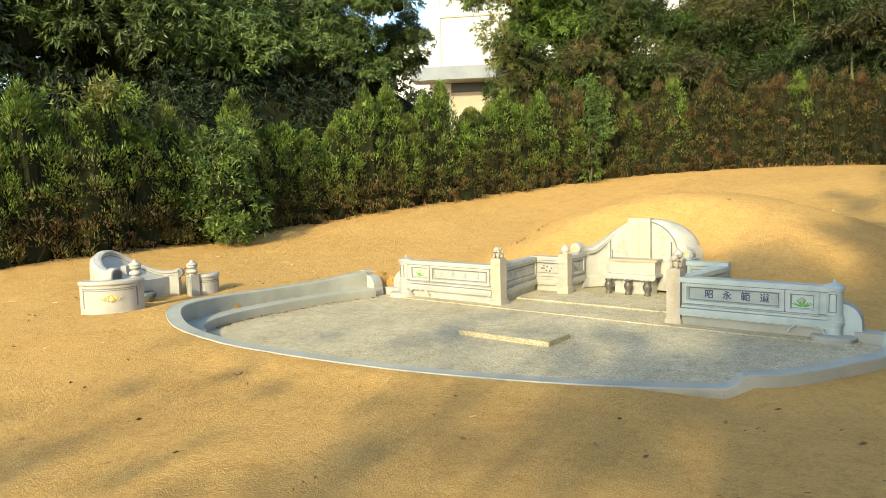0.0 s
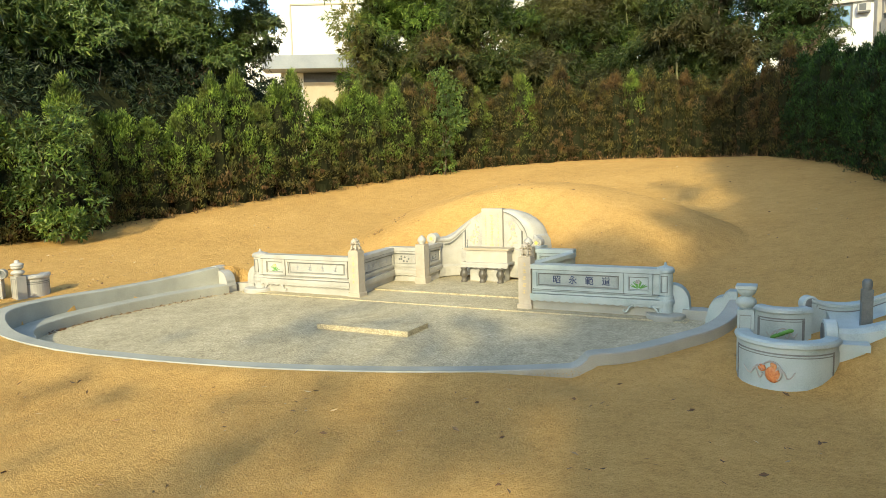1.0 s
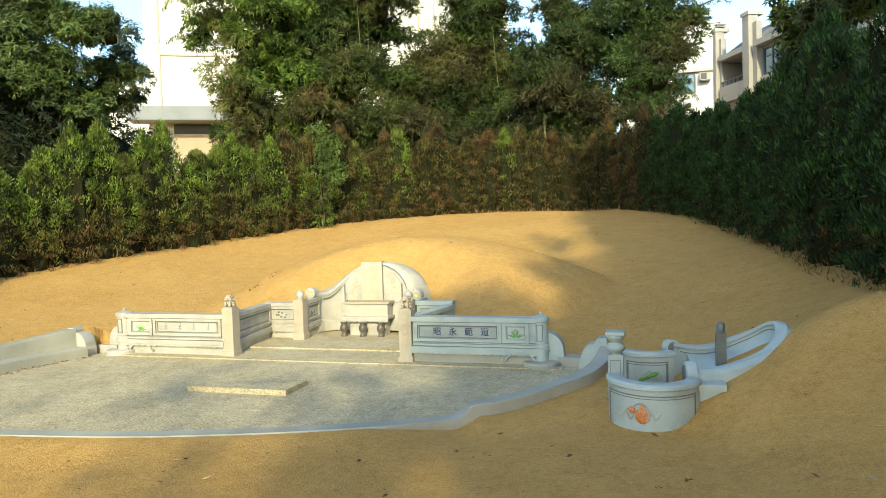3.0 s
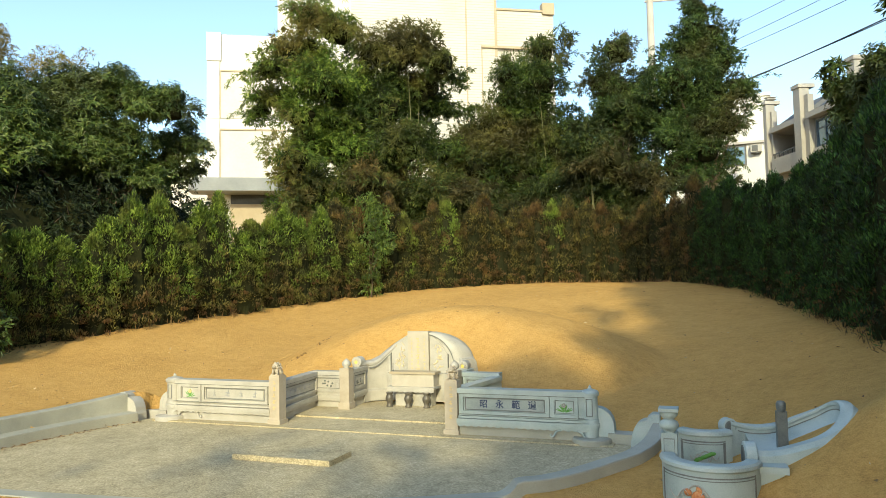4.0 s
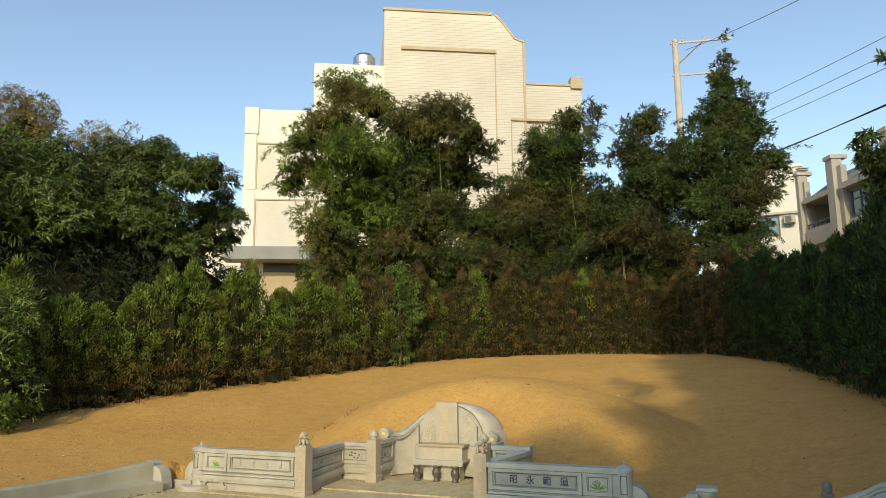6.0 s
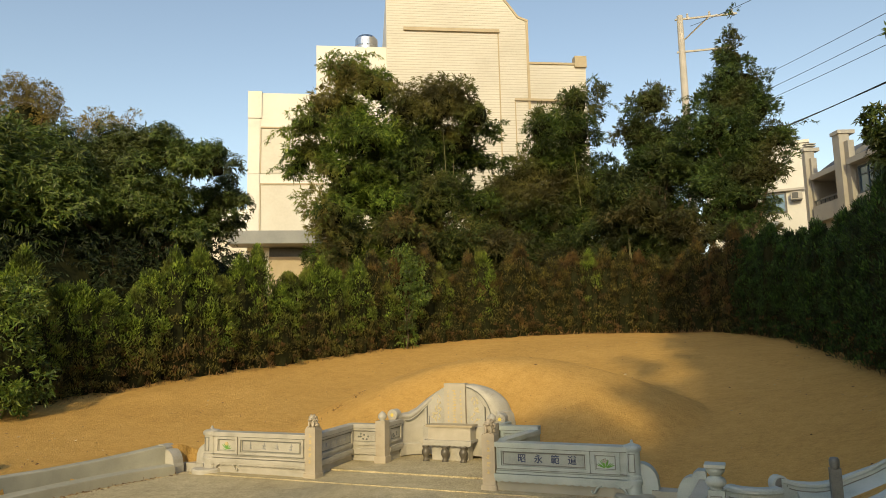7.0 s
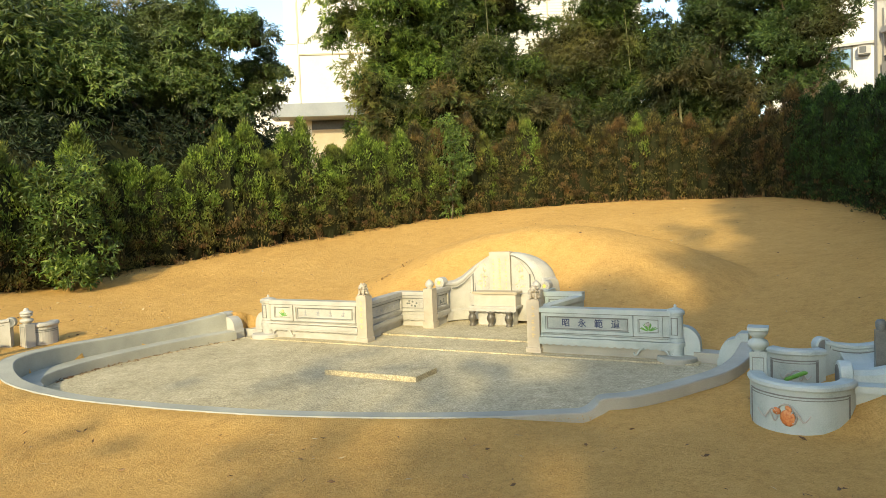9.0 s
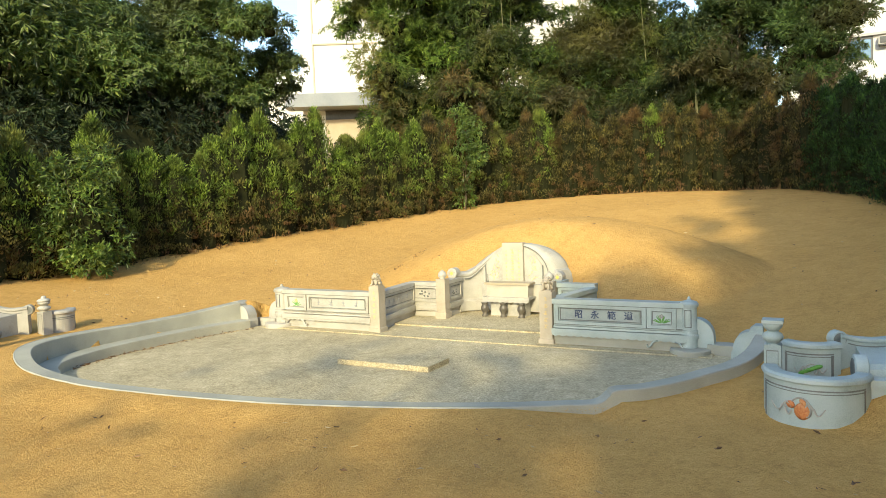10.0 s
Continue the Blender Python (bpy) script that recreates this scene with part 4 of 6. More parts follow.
def wing_wall(name, path, z0, h, thick, stone, label, motif=None, at=0.5):
    """A curved low wall with a moulded cap and a sunk panel."""
    ob = base(name, 0, 0, 0, 0, label, "stone wall", "shrine wing walls")
    part("wall_body", sweep(path, lambda i: [(0, z0 - 0.15), (0, z0 + h - 0.06), (-thick, z0 + h - 0.06), (-thick, z0 - 0.15)]), stone, ob)
    part("cap", sweep(path, lambda i: [(0.014, z0 + h - 0.065), (0.022, z0 + h - 0.05), (0.020, z0 + h - 0.02), (0.0, z0 + h), (-thick, z0 + h), (-thick - 0.020, z0 + h - 0.02), (-thick - 0.024, z0 + h - 0.05), (-thick - 0.014, z0 + h - 0.065)]), stone, ob)
    n = len(path)
    i0, i1 = int(n * 0.14), int(n * 0.86)
    inner = path[i0:i1]
    for za, zb in ((z0 + h - 0.125, z0 + h - 0.112), (z0 + h - 0.15, z0 + h - 0.142)):
        part("groove", sweep(inner, lambda i: [(-thick - 0.005, za), (-thick - 0.005, zb), (-thick + 0.01, zb), (-thick + 0.01, za)]), GROOVE, ob, "dark grooved line")
    for e in (slice(0, 2), slice(-2, None)):
        part("groove", sweep(inner[e], lambda i: [(-thick - 0.005, z0 + 0.05), (-thick - 0.005, z0 + h - 0.13), (-thick + 0.01, z0 + h - 0.13), (-thick + 0.01, z0 + 0.05)]), GROOVE, ob, "dark grooved line")
    if motif:
        k = int(n * at)
        nr = side(path)[k]
        p = path[k] - nr * (thick + 0.004)
        fruit_motif(ob, pose(p[0], p[1], z0 + h * 0.42, 0, 0, math.degrees(math.atan2(nr[0] * -1, nr[1]))), 0.42 if motif is GOLD else 0.74 if motif is ORANGE else 0.46, motif)
    return ob


def arm_chair_wall(path, heights, z0, thick, stone, label, ends=(1.0, 1.0), turns=(0, 0)):
    ob = base("shrine_armchair", 0, 0, 0, 0, label, "stone shrine", "shrine armchairs")

    def sec(i):
        h = z0 + heights[i]
        return [(0.0, z0 - 0.25), (0.0, h - 0.06), (-0.02, h - 0.045), (-0.02, h - 0.015), (0.02, h), (thick - 0.03, h - 0.005), (thick + 0.02, h - 0.05), (thick + 0.03, h - 0.16), (thick + 0.03, z0 - 0.25)]
    part("curved_wall", sweep(path, sec), stone, ob)
    part("groove", sweep(path[2:-2], lambda i: [(-0.004, z0 + heights[i + 2] - 0.10), (-0.004, z0 + heights[i + 2] - 0.088), (0.01, z0 + heights[i + 2] - 0.088), (0.01, z0 + heights[i + 2] - 0.10)]), GROOVE, ob, "dark grooved line")
    # the hollowed seat between the arms
    rows, half = [], len(path) // 2
    for i in range(4, half):
        a, b = path[i], path[-1 - i]
        za, zb = z0 + heights[i] - 0.10, z0 + heights[-1 - i] - 0.10
        dip = 0.07 * min(1, (half - i) / 6)
        rows.append([(a[0] + (b[0] - a[0]) * t, a[1] + (b[1] - a[1]) * t, za + (zb - za) * t - dip * math.sin(math.pi * t)) for t in np.linspace(0, 1, 9)])
    bm = bmesh.new()
    up = [[bm.verts.new(q) for q in r] for r in rows]
    dn = [[bm.verts.new((q[0], q[1], z0 - 0.2)) for q in r] for r in rows]
    for g, flip in ((up, False), (dn, True)):
        for r0, r1 in zip(g, g[1:]):
            for k in range(8):
                f = (r0[k], r0[k + 1], r1[k + 1], r1[k])
                bm.faces.new(f[::-1] if flip else f)
    ring = [(0, k) for k in range(8)] + [(i, 8) for i in range(len(up) - 1)] + [(len(up) - 1, k) for k in range(8, 0, -1)] + [(i, 0) for i in range(len(up) - 1, 0, -1)]
    for (i, k), (j, m) in zip(ring, ring[1:] + ring[:1]):
        bm.faces.new((up[i][k], dn[i][k], dn[j][m], up[j][m]))
    part("hollow_seat", bm, stone, ob, "hollowed seat between the arms", smooth=False)
    for e in (0, -1):
        p = path[e]
        d = (path[1] - path[0]) if e == 0 else (path[-1] - path[-2])
        a = math.degrees(math.atan2(d[1], d[0])) + turns[e]
        nr = side(path)[e]
        c = p + nr * thick / 2
        q = ends[e]
        s = part("scroll", turned([(r * q, z) for r, z in ((0, -0.06), (0.08, -0.06), (0.09, -0.05), (0.09, 0.05), (0.08, 0.06), (0, 0.06))], 22), stone, ob, m=pose(c[0], c[1], z0 + heights[e] - 0.07, 0, 0, a) @ pose(0, 0, 0, 90, 0, 0))
        for f in (-1, 1):
            for r in (0.062, 0.03):
                part("scroll_ring", turned([(r * q - 0.007, 0.0), (r * q + 0.007, 0.0), (r * q + 0.007, 0.012), (r * q - 0.007, 0.012)], 20), GROOVE, s, "dark carved ring of the scroll", m=pose(c[0], c[1], z0 + heights[e] - 0.07, 0, 0, a) @ pose(0, 0, 0, 90, 0, 0) @ pose(0, 0, f * 0.0585 - 0.006))
    return ob


# right-hand shrine, facing the forecourt
w = smooth_path([(4.84, -2.34), (4.90, -2.57), (5.09, -2.73), (5.31, -2.73), (5.47, -2.61), (5.54, -2.44)], 8)
wing_wall("wing_wall", w, -0.04, 0.53, 0.12, STONE_SHADED, "curved pale stone wing wall with painted orange fruit", ORANGE, 0.40)
vase_post(4.80, -2.22, 0.05, 1.18, STONE_SHADED, "pale stone post with stacked vase top beside the wing wall").scale = (0.80, 0.80, 1.18)
w = smooth_path([(4.92, -1.62), (5.05, -1.72), (5.22, -1.72), (5.36, -1.62)], 6)
wing_wall("wing_wall", w, 0.12, 0.50, 0.10, STONE_SHADED, "short curved stone wall with green painted relief", GREEN_P)
U = smooth_path([(5.42, -1.52), (5.65, -1.40), (6.0, -1.34), (6.34, -1.40), (6.50, -1.60), (6.44, -1.84), (6.15, -2.04), (5.82, -2.14), (5.56, -2.18)], 6)
hs = np.interp(np.linspace(0, 1, len(U)), [0, 0.08, 0.2, 0.34, 0.44, 0.55, 0.7, 0.88, 1.0], [0.45, 0.39, 0.37, 0.57, 0.72, 0.68, 0.43, 0.29, 0.29])
hs = np.convolve(np.pad(hs, 2, mode="edge"), np.ones(5) / 5, "valid")
arm_chair_wall(U, hs, 0.25, 0.13, STONE_SHADED, "armchair-shaped stone shrine tinted blue-grey for shade, with sweeping back", (1.0, 1.65), (0, 90))
pil = base("shrine_tablet", 5.92, -1.72, 0.25, 8, "dark weathered upright stone tablet in the shrine", "stone tablet")
part("tablet", box(-0.052, 0.052, -0.04, 0.04, -0.1, 0.60), DARK_STONE, pil, bevel=0.015)
part("head", turned([(0.046, 0.59), (0.044, 0.61), (0.05, 0.64), (0.05, 0.68), (0.036, 0.705), (0.0, 0.712)], 16), DARK_STONE, pil, "rounded top of the tablet", smooth=True)
tb = base("shrine_slab", 5.66, -2.36, 0.36, 4, "pale stone slab between wing wall and shrine", "stone slab")
part("slab", box(-0.10, 0.24, -0.14, 0.14, 0.0, 0.07), STONE_SHADED, tb, bevel=0.02)
part("support", box(-0.06, 0.20, -0.10, 0.10, -0.4, 0.01), STONE_SHADED, tb)

# left-hand shrine
w = smooth_path([(-5.46, -5.24), (-5.30, -5.20), (-5.14, -5.04), (-5.09, -4.82), (-5.18, -4.60)], 8)
wing_wall("wing_wall", w, 0.42, 0.46, 0.12, STONE, "curved white stone wing wall with small gilt relief", GOLD)
vase_post(-5.30, -4.55, 0.38, 0.98, STONE, "white stone post with vase top at the wing wall's end").scale = (0.74, 0.74, 0.92)
U = smooth_path([(-5.66, -4.66), (-5.92, -4.74), (-6.22, -4.64), (-6.40, -4.36), (-6.36, -4.02), (-6.15, -3.68), (-5.92, -3.46)], 8)
hs = np.interp(np.linspace(0, 1, len(U)), [0, 0.14, 0.32, 0.5, 0.64, 0.8, 0.9, 1.0], [0.56, 0.60, 0.78, 0.88, 0.70, 0.44, 0.40, 0.46])
hs = np.convolve(np.pad(hs, 4, mode="edge"), np.ones(9) / 9, "valid")
arm_chair_wall(U, hs, 0.38, 0.13, STONE, "white armchair-shaped stone shrine with rounded back", (1.4, 0.9), (90, 0))
vase_post(-5.80, -3.26, 0.26, 0.86, STONE, "white stone post with vase top beside the shrine").scale = (0.78, 0.78, 0.86)
w = smooth_path([(-5.95, -3.14), (-5.82, -3.02), (-5.82, -2.90), (-5.95, -2.78)], 6)
wing_wall("wing_wall", w, 0.30, 0.40, 0.12, STONE, "short curved white stone wall behind the vase post")
inc = base("incense_burner", -5.78, -4.12, 0.34, 0, "small grey stone burner before the shrine", "incense burner")
part("bowl", turned([(0.07, -0.05), (0.10, 0.06), (0.15, 0.12), (0.15, 0.17), (0.12, 0.19), (0.10, 0.16), (0.0, 0.14)], 22), DARK_STONE, inc, smooth=True)
tab = base("shrine_tablet", -6.20, -4.20, 0.34, -60, "white stone tablet inside the rounded shrine", "stone tablet")
part("tablet", box(-0.13, 0.13, -0.05, 0.05, -0.1, 0.62), STONE, tab, bevel=0.03)
bm = bmesh.new()
for k in range(9):
    blob(bm, 0.05 * math.sin(k * 2.1), -0.052, 0.44 + 0.05 * math.cos(k * 1.7), 0.014, 0.006, 0.022, 40 * k)
part("relief", bm, GOLD, tab, "gilt carved ornament", smooth=True)


# ---- hedge ----
def tufts(rng, centre, out, fat, tall, k, blade):
    """Rounded upright tufts of flat scale-leaf sprays: k of them lie over the outer side of each."""
    n = len(centre)
    C, D, F, L, Wd = [], [], [], [], []
    for i in range(k):
        u = rng.normal(size=(n, 3)) + out * 0.55 + [0, 0, 0.45]
        u /= np.linalg.norm(u, axis=1)[:, None]
        q = rng.uniform(0.55, 1.0, n)
        C.append(centre + u * np.c_[fat * q, fat * q, tall * q])
        D.append(u * 0.55 + [0, 0, 0.75] + rng.normal(size=(n, 3)) * 0.28)
        F.append(u + rng.normal(size=(n, 3)) * 0.38)
        L.append(blade * rng.uniform(0.7, 1.35, n)), Wd.append(blade * rng.uniform(0.22, 0.38, n))
    return leaf_arrays(rng, np.concatenate(C), np.concatenate(D), np.concatenate(L), np.concatenate(Wd), 0.15, np.concatenate(F))


def thuja(seed, height, foliage, lower, label):
    """One clipped cypress of the hedge: short stem, shaded core, knobbly tufts, leaders at the top."""
    rng = np.random.default_rng(seed)
    ob = base("hedge_cypress", 0, 0, -60 - seed * 3, 0, label, "hedge plant", "hedge cypresses")
    part("stem", tube([(0, 0, -0.2), (0.03, 0.02, 0.6), (0, 0, height * 0.7)], [0.06, 0.05, 0.03], 7), BARK, ob)
    n = 124
    t = np.r_[rng.uniform(0.02, 0.98, n - 20), rng.uniform(0.84, 1.02, 20)]
    a = (np.arange(n) * 2.39996 + rng.uniform(-0.4, 0.4, n))
    rad = 0.50 * np.clip(1.06 - t ** 4.0, 0.18, 1) * rng.uniform(0.72, 1.12, n)
    rad[-20:] *= rng.uniform(0.3, 1.1, 20)
    out = np.c_[np.cos(a), np.sin(a), np.zeros(n)]
    c = out * rad[:, None] + np.c_[np.zeros(n), np.zeros(n), t * (height - 0.12)]
    fat, tall = rng.uniform(0.14, 0.25, n), rng.uniform(0.16, 0.29, n)
    fat[-20:], tall[-20:] = fat[-20:] * 0.66, tall[-20:] * 1.15
    edge = t + rng.uniform(-0.22, 0.22, n)
    hi = edge > 0.40
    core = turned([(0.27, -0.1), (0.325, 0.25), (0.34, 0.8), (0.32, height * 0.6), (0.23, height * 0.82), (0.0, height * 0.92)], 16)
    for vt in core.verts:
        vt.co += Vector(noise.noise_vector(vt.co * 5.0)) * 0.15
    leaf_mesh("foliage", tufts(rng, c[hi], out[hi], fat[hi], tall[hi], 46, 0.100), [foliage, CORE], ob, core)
    leaf_mesh("lower_foliage", tufts(rng, c[~hi], out[~hi], fat[~hi], tall[~hi] * 0.85, 40, 0.094), [lower], ob, label="browner lower sprays")
    m = 12
    a = rng.random(m) * 2 * np.pi
    out = np.c_[np.cos(a), np.sin(a), np.zeros(m)]
    v = tufts(rng, out * 0.46 + np.c_[np.zeros(m), np.zeros(m), rng.uniform(0.02, 0.9, m)], out, rng.uniform(0.06, 0.12, m), rng.uniform(0.05, 0.1, m), 22, 0.085)
    leaf_mesh("dead_sprays", v, [DEAD], ob, label="dead brown sprays near the foot")
    return ob


HEDGE_LEFT = smooth_path([(-11.0, -9.0), (-10.35, -4.5), (-10.9, 0.5), (-10.4, 5.0), (-9.5, 9.5), (-8.4, 13.5), (-6.8, 17.0), (-3.2, 20.2)], 12)
HEDGE_BACK = smooth_path([(-3.2, 20.2), (-0.8, 21.1), (1.8, 21.5), (3.9, 20.6)], 12)
HEDGE_RIGHT = smooth_path([(4.1, 20.5), (6.2, 16.5), (7.2, 13.0), (7.8, 9.0), (8.2, 4.8), (8.5, 0.6), (8.9, -4.0), (9.4, -8.0)], 12)


def along(path, step):
    s = np.r_[0, np.cumsum(np.linalg.norm(np.diff(path, axis=0), axis=1))]
    q = np.arange(step / 2, s[-1], step)
    return np.c_[np.interp(q, s, path[:, 0]), np.interp(q, s, path[:, 1])]


prng = random.Random(21)
WORDS = {"green": "tall clipped cypress with sunlit green sprays in the hedge", "brown": "clipped cypress with green and browning sprays in the hedge", "dark": "dark green clipped cypress, the hedge's shade coloured into its sprays"}
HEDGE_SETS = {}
for key, upper, lower, tall in (("green", HEDGE_L, HEDGE_BROWN, 3.30), ("brown", HEDGE_BACK_L, HEDGE_BACK_L, 3.40), ("dark", HEDGE_SHADED, HEDGE_SHADED, 3.55)):
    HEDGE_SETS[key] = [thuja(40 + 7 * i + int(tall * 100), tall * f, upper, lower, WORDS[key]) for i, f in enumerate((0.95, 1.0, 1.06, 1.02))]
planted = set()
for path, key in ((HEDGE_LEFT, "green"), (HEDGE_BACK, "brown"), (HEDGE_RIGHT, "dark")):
    for i, (x, y) in enumerate(along(path, 0.66)):
        kind = key
        if key == "green" and y > 13.5 and prng.random() < 0.25 + (y - 13.5) * 0.09:
            kind = "brown"
        if key == "brown" and x < 0 and prng.random() < 0.3:
            kind = "green"
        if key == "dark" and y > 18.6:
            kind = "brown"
        x, y = x + prng.uniform(-0.16, 0.16), y + prng.uniform(-0.22, 0.22)
        heights = (0.78, 0.84, 0.90, 0.96, 1.02, 1.08) if key == "green" and y < 6 else (0.84, 0.92, 0.97, 1.0, 1.04, 1.13)
        m = pose(x, y, float(ground_z(x, y)) - 0.03, 0, 0, prng.uniform(0, 360)) @ Matrix.Diagonal((*(prng.uniform(0.95, 1.15),) * 2, prng.choice(heights) * prng.uniform(0.97, 1.03), 1))
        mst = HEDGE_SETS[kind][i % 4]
        if mst.name not in planted:
            planted.add(mst.name)
            mst.matrix_world = m
        else:
            copy_thing(mst, Matrix()).matrix_world = m


# ---- broad-leaved trees ----
def crown_leaves(rng, lobes, per_area, leaf_len, leaf_w, blades, droop=0.35, shell=0.35, fan=0.7, rosette=False):
    """Sprays of leaves over the outer shell of several rounded lobes (x, y, z, radius, height)."""
    C, D, F, L, Wd = [], [], [], [], []
    for x, y, z, r, h in lobes:
        n = int(per_area * (r * r + 2 * r * h) / 3)
        d = rng.normal(size=(n, 3))
        d /= np.linalg.norm(d, axis=1)[:, None]
        d = d[d[:, 2] > -0.75]
        n = len(d)
        ph = rng.random(3) * 6
        lump = 1 + 0.13 * np.sin(4 * d[:, 0] + ph[0]) * np.sin(5 * d[:, 1] + ph[1]) + 0.10 * np.sin(9 * d[:, 2] + 6 * d[:, 0] + ph[2])
        q = lump * (1 - shell * rng.random(n) ** 1.8)
        c = np.array([x, y, z]) + d * np.array([r, r, h]) * q[:, None]
        lead = d * 0.7 + rng.normal(size=(n, 3)) * 0.5
        lead[:, 2] -= droop * 0.7
        if rosette:
            # whorls of leaves round the shoot tips, hanging outwards
            tip = d * 0.8 + rng.normal(size=(n, 3)) * 0.25 + [0, 0, 0.55]
            tip /= np.linalg.norm(tip, axis=1)[:, None]
            u = np.cross(tip, rng.normal(size=(n, 3)))
            u /= np.linalg.norm(u, axis=1)[:, None]
            w = np.cross(tip, u)
        for b in range(blades):
            if rosette:
                a = 2 * np.pi * b / blades + rng.normal(size=n) * 0.2
                ring = u * np.cos(a)[:, None] + w * np.sin(a)[:, None]
                dd = ring * 0.9 + tip * rng.uniform(-0.05, 0.55, n)[:, None] + rng.normal(size=(n, 3)) * 0.12
                dd[:, 2] -= droop * rng.uniform(0.4, 1.2, n)
                F.append(tip + ring * 0.35)
            else:
                dd = lead * fan + rng.normal(size=(n, 3)) * 0.5
                dd[:, 2] -= droop * 0.4
                F.append(rng.normal(size=(n, 3)))
            C.append(c + rng.normal(size=(n, 3)) * 0.04)
            D.append(dd)
            L.append(leaf_len * rng.uniform(0.65, 1.2, n))
            Wd.append(leaf_w * rng.uniform(0.7, 1.2, n))
    return leaf_arrays(rng, np.concatenate(C), np.concatenate(D), np.concatenate(L), np.concatenate(Wd), 0.25, np.concatenate(F))


def shell_lobes(seed, n, centre, radii, r0, r1, low=-0.5):
    """Small lobes over the upper shell of an egg-shaped crown."""
    rng = random.Random(seed)
    out = []
    while len(out) < n:
        d = Vector((rng.gauss(0, 1), rng.gauss(0, 1), rng.gauss(0, 1))).normalized()
        if d.z < low:
            continue
        q = rng.uniform(0.68, 1.0)
        r = rng.uniform(r0, r1)
        out.append((centre[0] + d.x * radii[0] * q, centre[1] + d.y * radii[1] * q, centre[2] + d.z * radii[2] * q, r, r * rng.uniform(0.65, 0.9)))
    return out


def away(bearing, d):
    """A place at a bearing (degrees to the left of the tomb's axis) and distance from the lawn's edge."""
    a = radians(bearing)
    return 5.245 - d * math.sin(a), -10.087 + d * math.cos(a)


def crowned_tree(name, x, y, lobes, trunk_h, seed, foliage, label, leaf, per_area, blades, core=(), droop=0.35, category="tree", group="", trunk_r=0.22, limbs=6, shell=0.35):
    rng = np.random.default_rng(seed)
    ob = base(name, x, y, float(ground_z(x, y)), 0, label, category, group)
    part("trunk", tube([(0, 0, -0.3), (0.08, 0.03, trunk_h * 0.5), (0, 0.1, trunk_h)], [trunk_r * 1.25, trunk_r, trunk_r * 0.7], 9), BARK, ob)
    for lx, ly, lz, lr, lh in lobes[::max(1, len(lobes) // limbs)]:
        part("limb", tube([(0, 0.05, min(trunk_h * 0.8, lz * 0.7)), (lx * 0.5, ly * 0.5, min(trunk_h, lz) * 0.45 + lz * 0.5), (lx, ly, lz)], [trunk_r * 0.5, trunk_r * 0.35, trunk_r * 0.12], 7), BARK, ob)
    v = crown_leaves(rng, lobes, per_area, leaf[0], leaf[1], blades, droop, shell)
    ex = None
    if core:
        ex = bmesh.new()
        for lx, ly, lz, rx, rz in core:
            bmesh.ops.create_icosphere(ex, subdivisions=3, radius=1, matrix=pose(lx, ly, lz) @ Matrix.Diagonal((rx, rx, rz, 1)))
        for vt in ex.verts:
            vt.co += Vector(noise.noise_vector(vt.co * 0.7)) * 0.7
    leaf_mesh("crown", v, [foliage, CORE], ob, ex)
    return ob


MANGO = dict(leaf=(0.30, 0.075), per_area=95, blades=8, droop=0.55, group="broad-leaved trees")
for seed, (x, y), c, r, n, th in ((2, (-18.2, 3.0), (0, 0, 5.2), (4.2, 4.2, 2.5), 40, 4.0), (3, (-20.5, -2.5), (0, 0, 6.8), (4.2, 4.2, 3.4), 30, 4.2)):
    crowned_tree("broadleaf_tree", x, y, shell_lobes(seed, n, c, r, 0.85, 1.45, -0.35), th, seed, BROAD, "dense dark green broad-leaved tree with drooping leaves behind the hedge", core=[(c[0], c[1], c[2] + 0.2, r[0] * 0.62, r[2] * 0.6)], **MANGO)
# unseen trees, added only to throw shade on the undergrowth
for seed, (x, y) in ((6, (-15.0, -12.5)), (7, (-19.5, -11.0)), (8, (-23.5, -8.0))):
    crowned_tree("broadleaf_tree", x, y, shell_lobes(seed, 26, (0, 0, 5.2), (3.0, 3.0, 4.4), 0.9, 1.4, -0.9), 4.0, seed, BROAD, "unseen broad-leaved tree added beyond the hedge's end to shade the undergrowth", (0.4, 0.11), 60, 7, [(0, 0, 5.0, 2.2, 3.4)], 0.5, group="broad-leaved trees")
# undergrowth between the trunks and the hedge, its shade put into the leaf colour
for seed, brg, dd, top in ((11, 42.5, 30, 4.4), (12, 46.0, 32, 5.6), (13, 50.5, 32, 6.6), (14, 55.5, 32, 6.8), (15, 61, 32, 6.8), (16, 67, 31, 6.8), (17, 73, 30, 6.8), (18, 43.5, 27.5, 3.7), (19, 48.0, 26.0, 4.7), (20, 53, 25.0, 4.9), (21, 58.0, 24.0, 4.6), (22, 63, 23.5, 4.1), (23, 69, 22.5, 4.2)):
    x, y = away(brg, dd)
    crowned_tree("undergrowth_shrub", x, y, shell_lobes(seed + (7 if dd < 28 else 0), 22, (0, 0, top * 0.5), (2.0, 2.0, top * 0.5), 0.7, 1.1, -0.3), 1.6, seed, UNDER_L, "shrub growing behind the hedge, shade coloured into its leaves", (0.22, 0.055), 75, 6, [(0, 0, top * 0.42, 1.65, top * 0.42)], category="shrub", group="undergrowth shrubs", trunk_r=0.07)
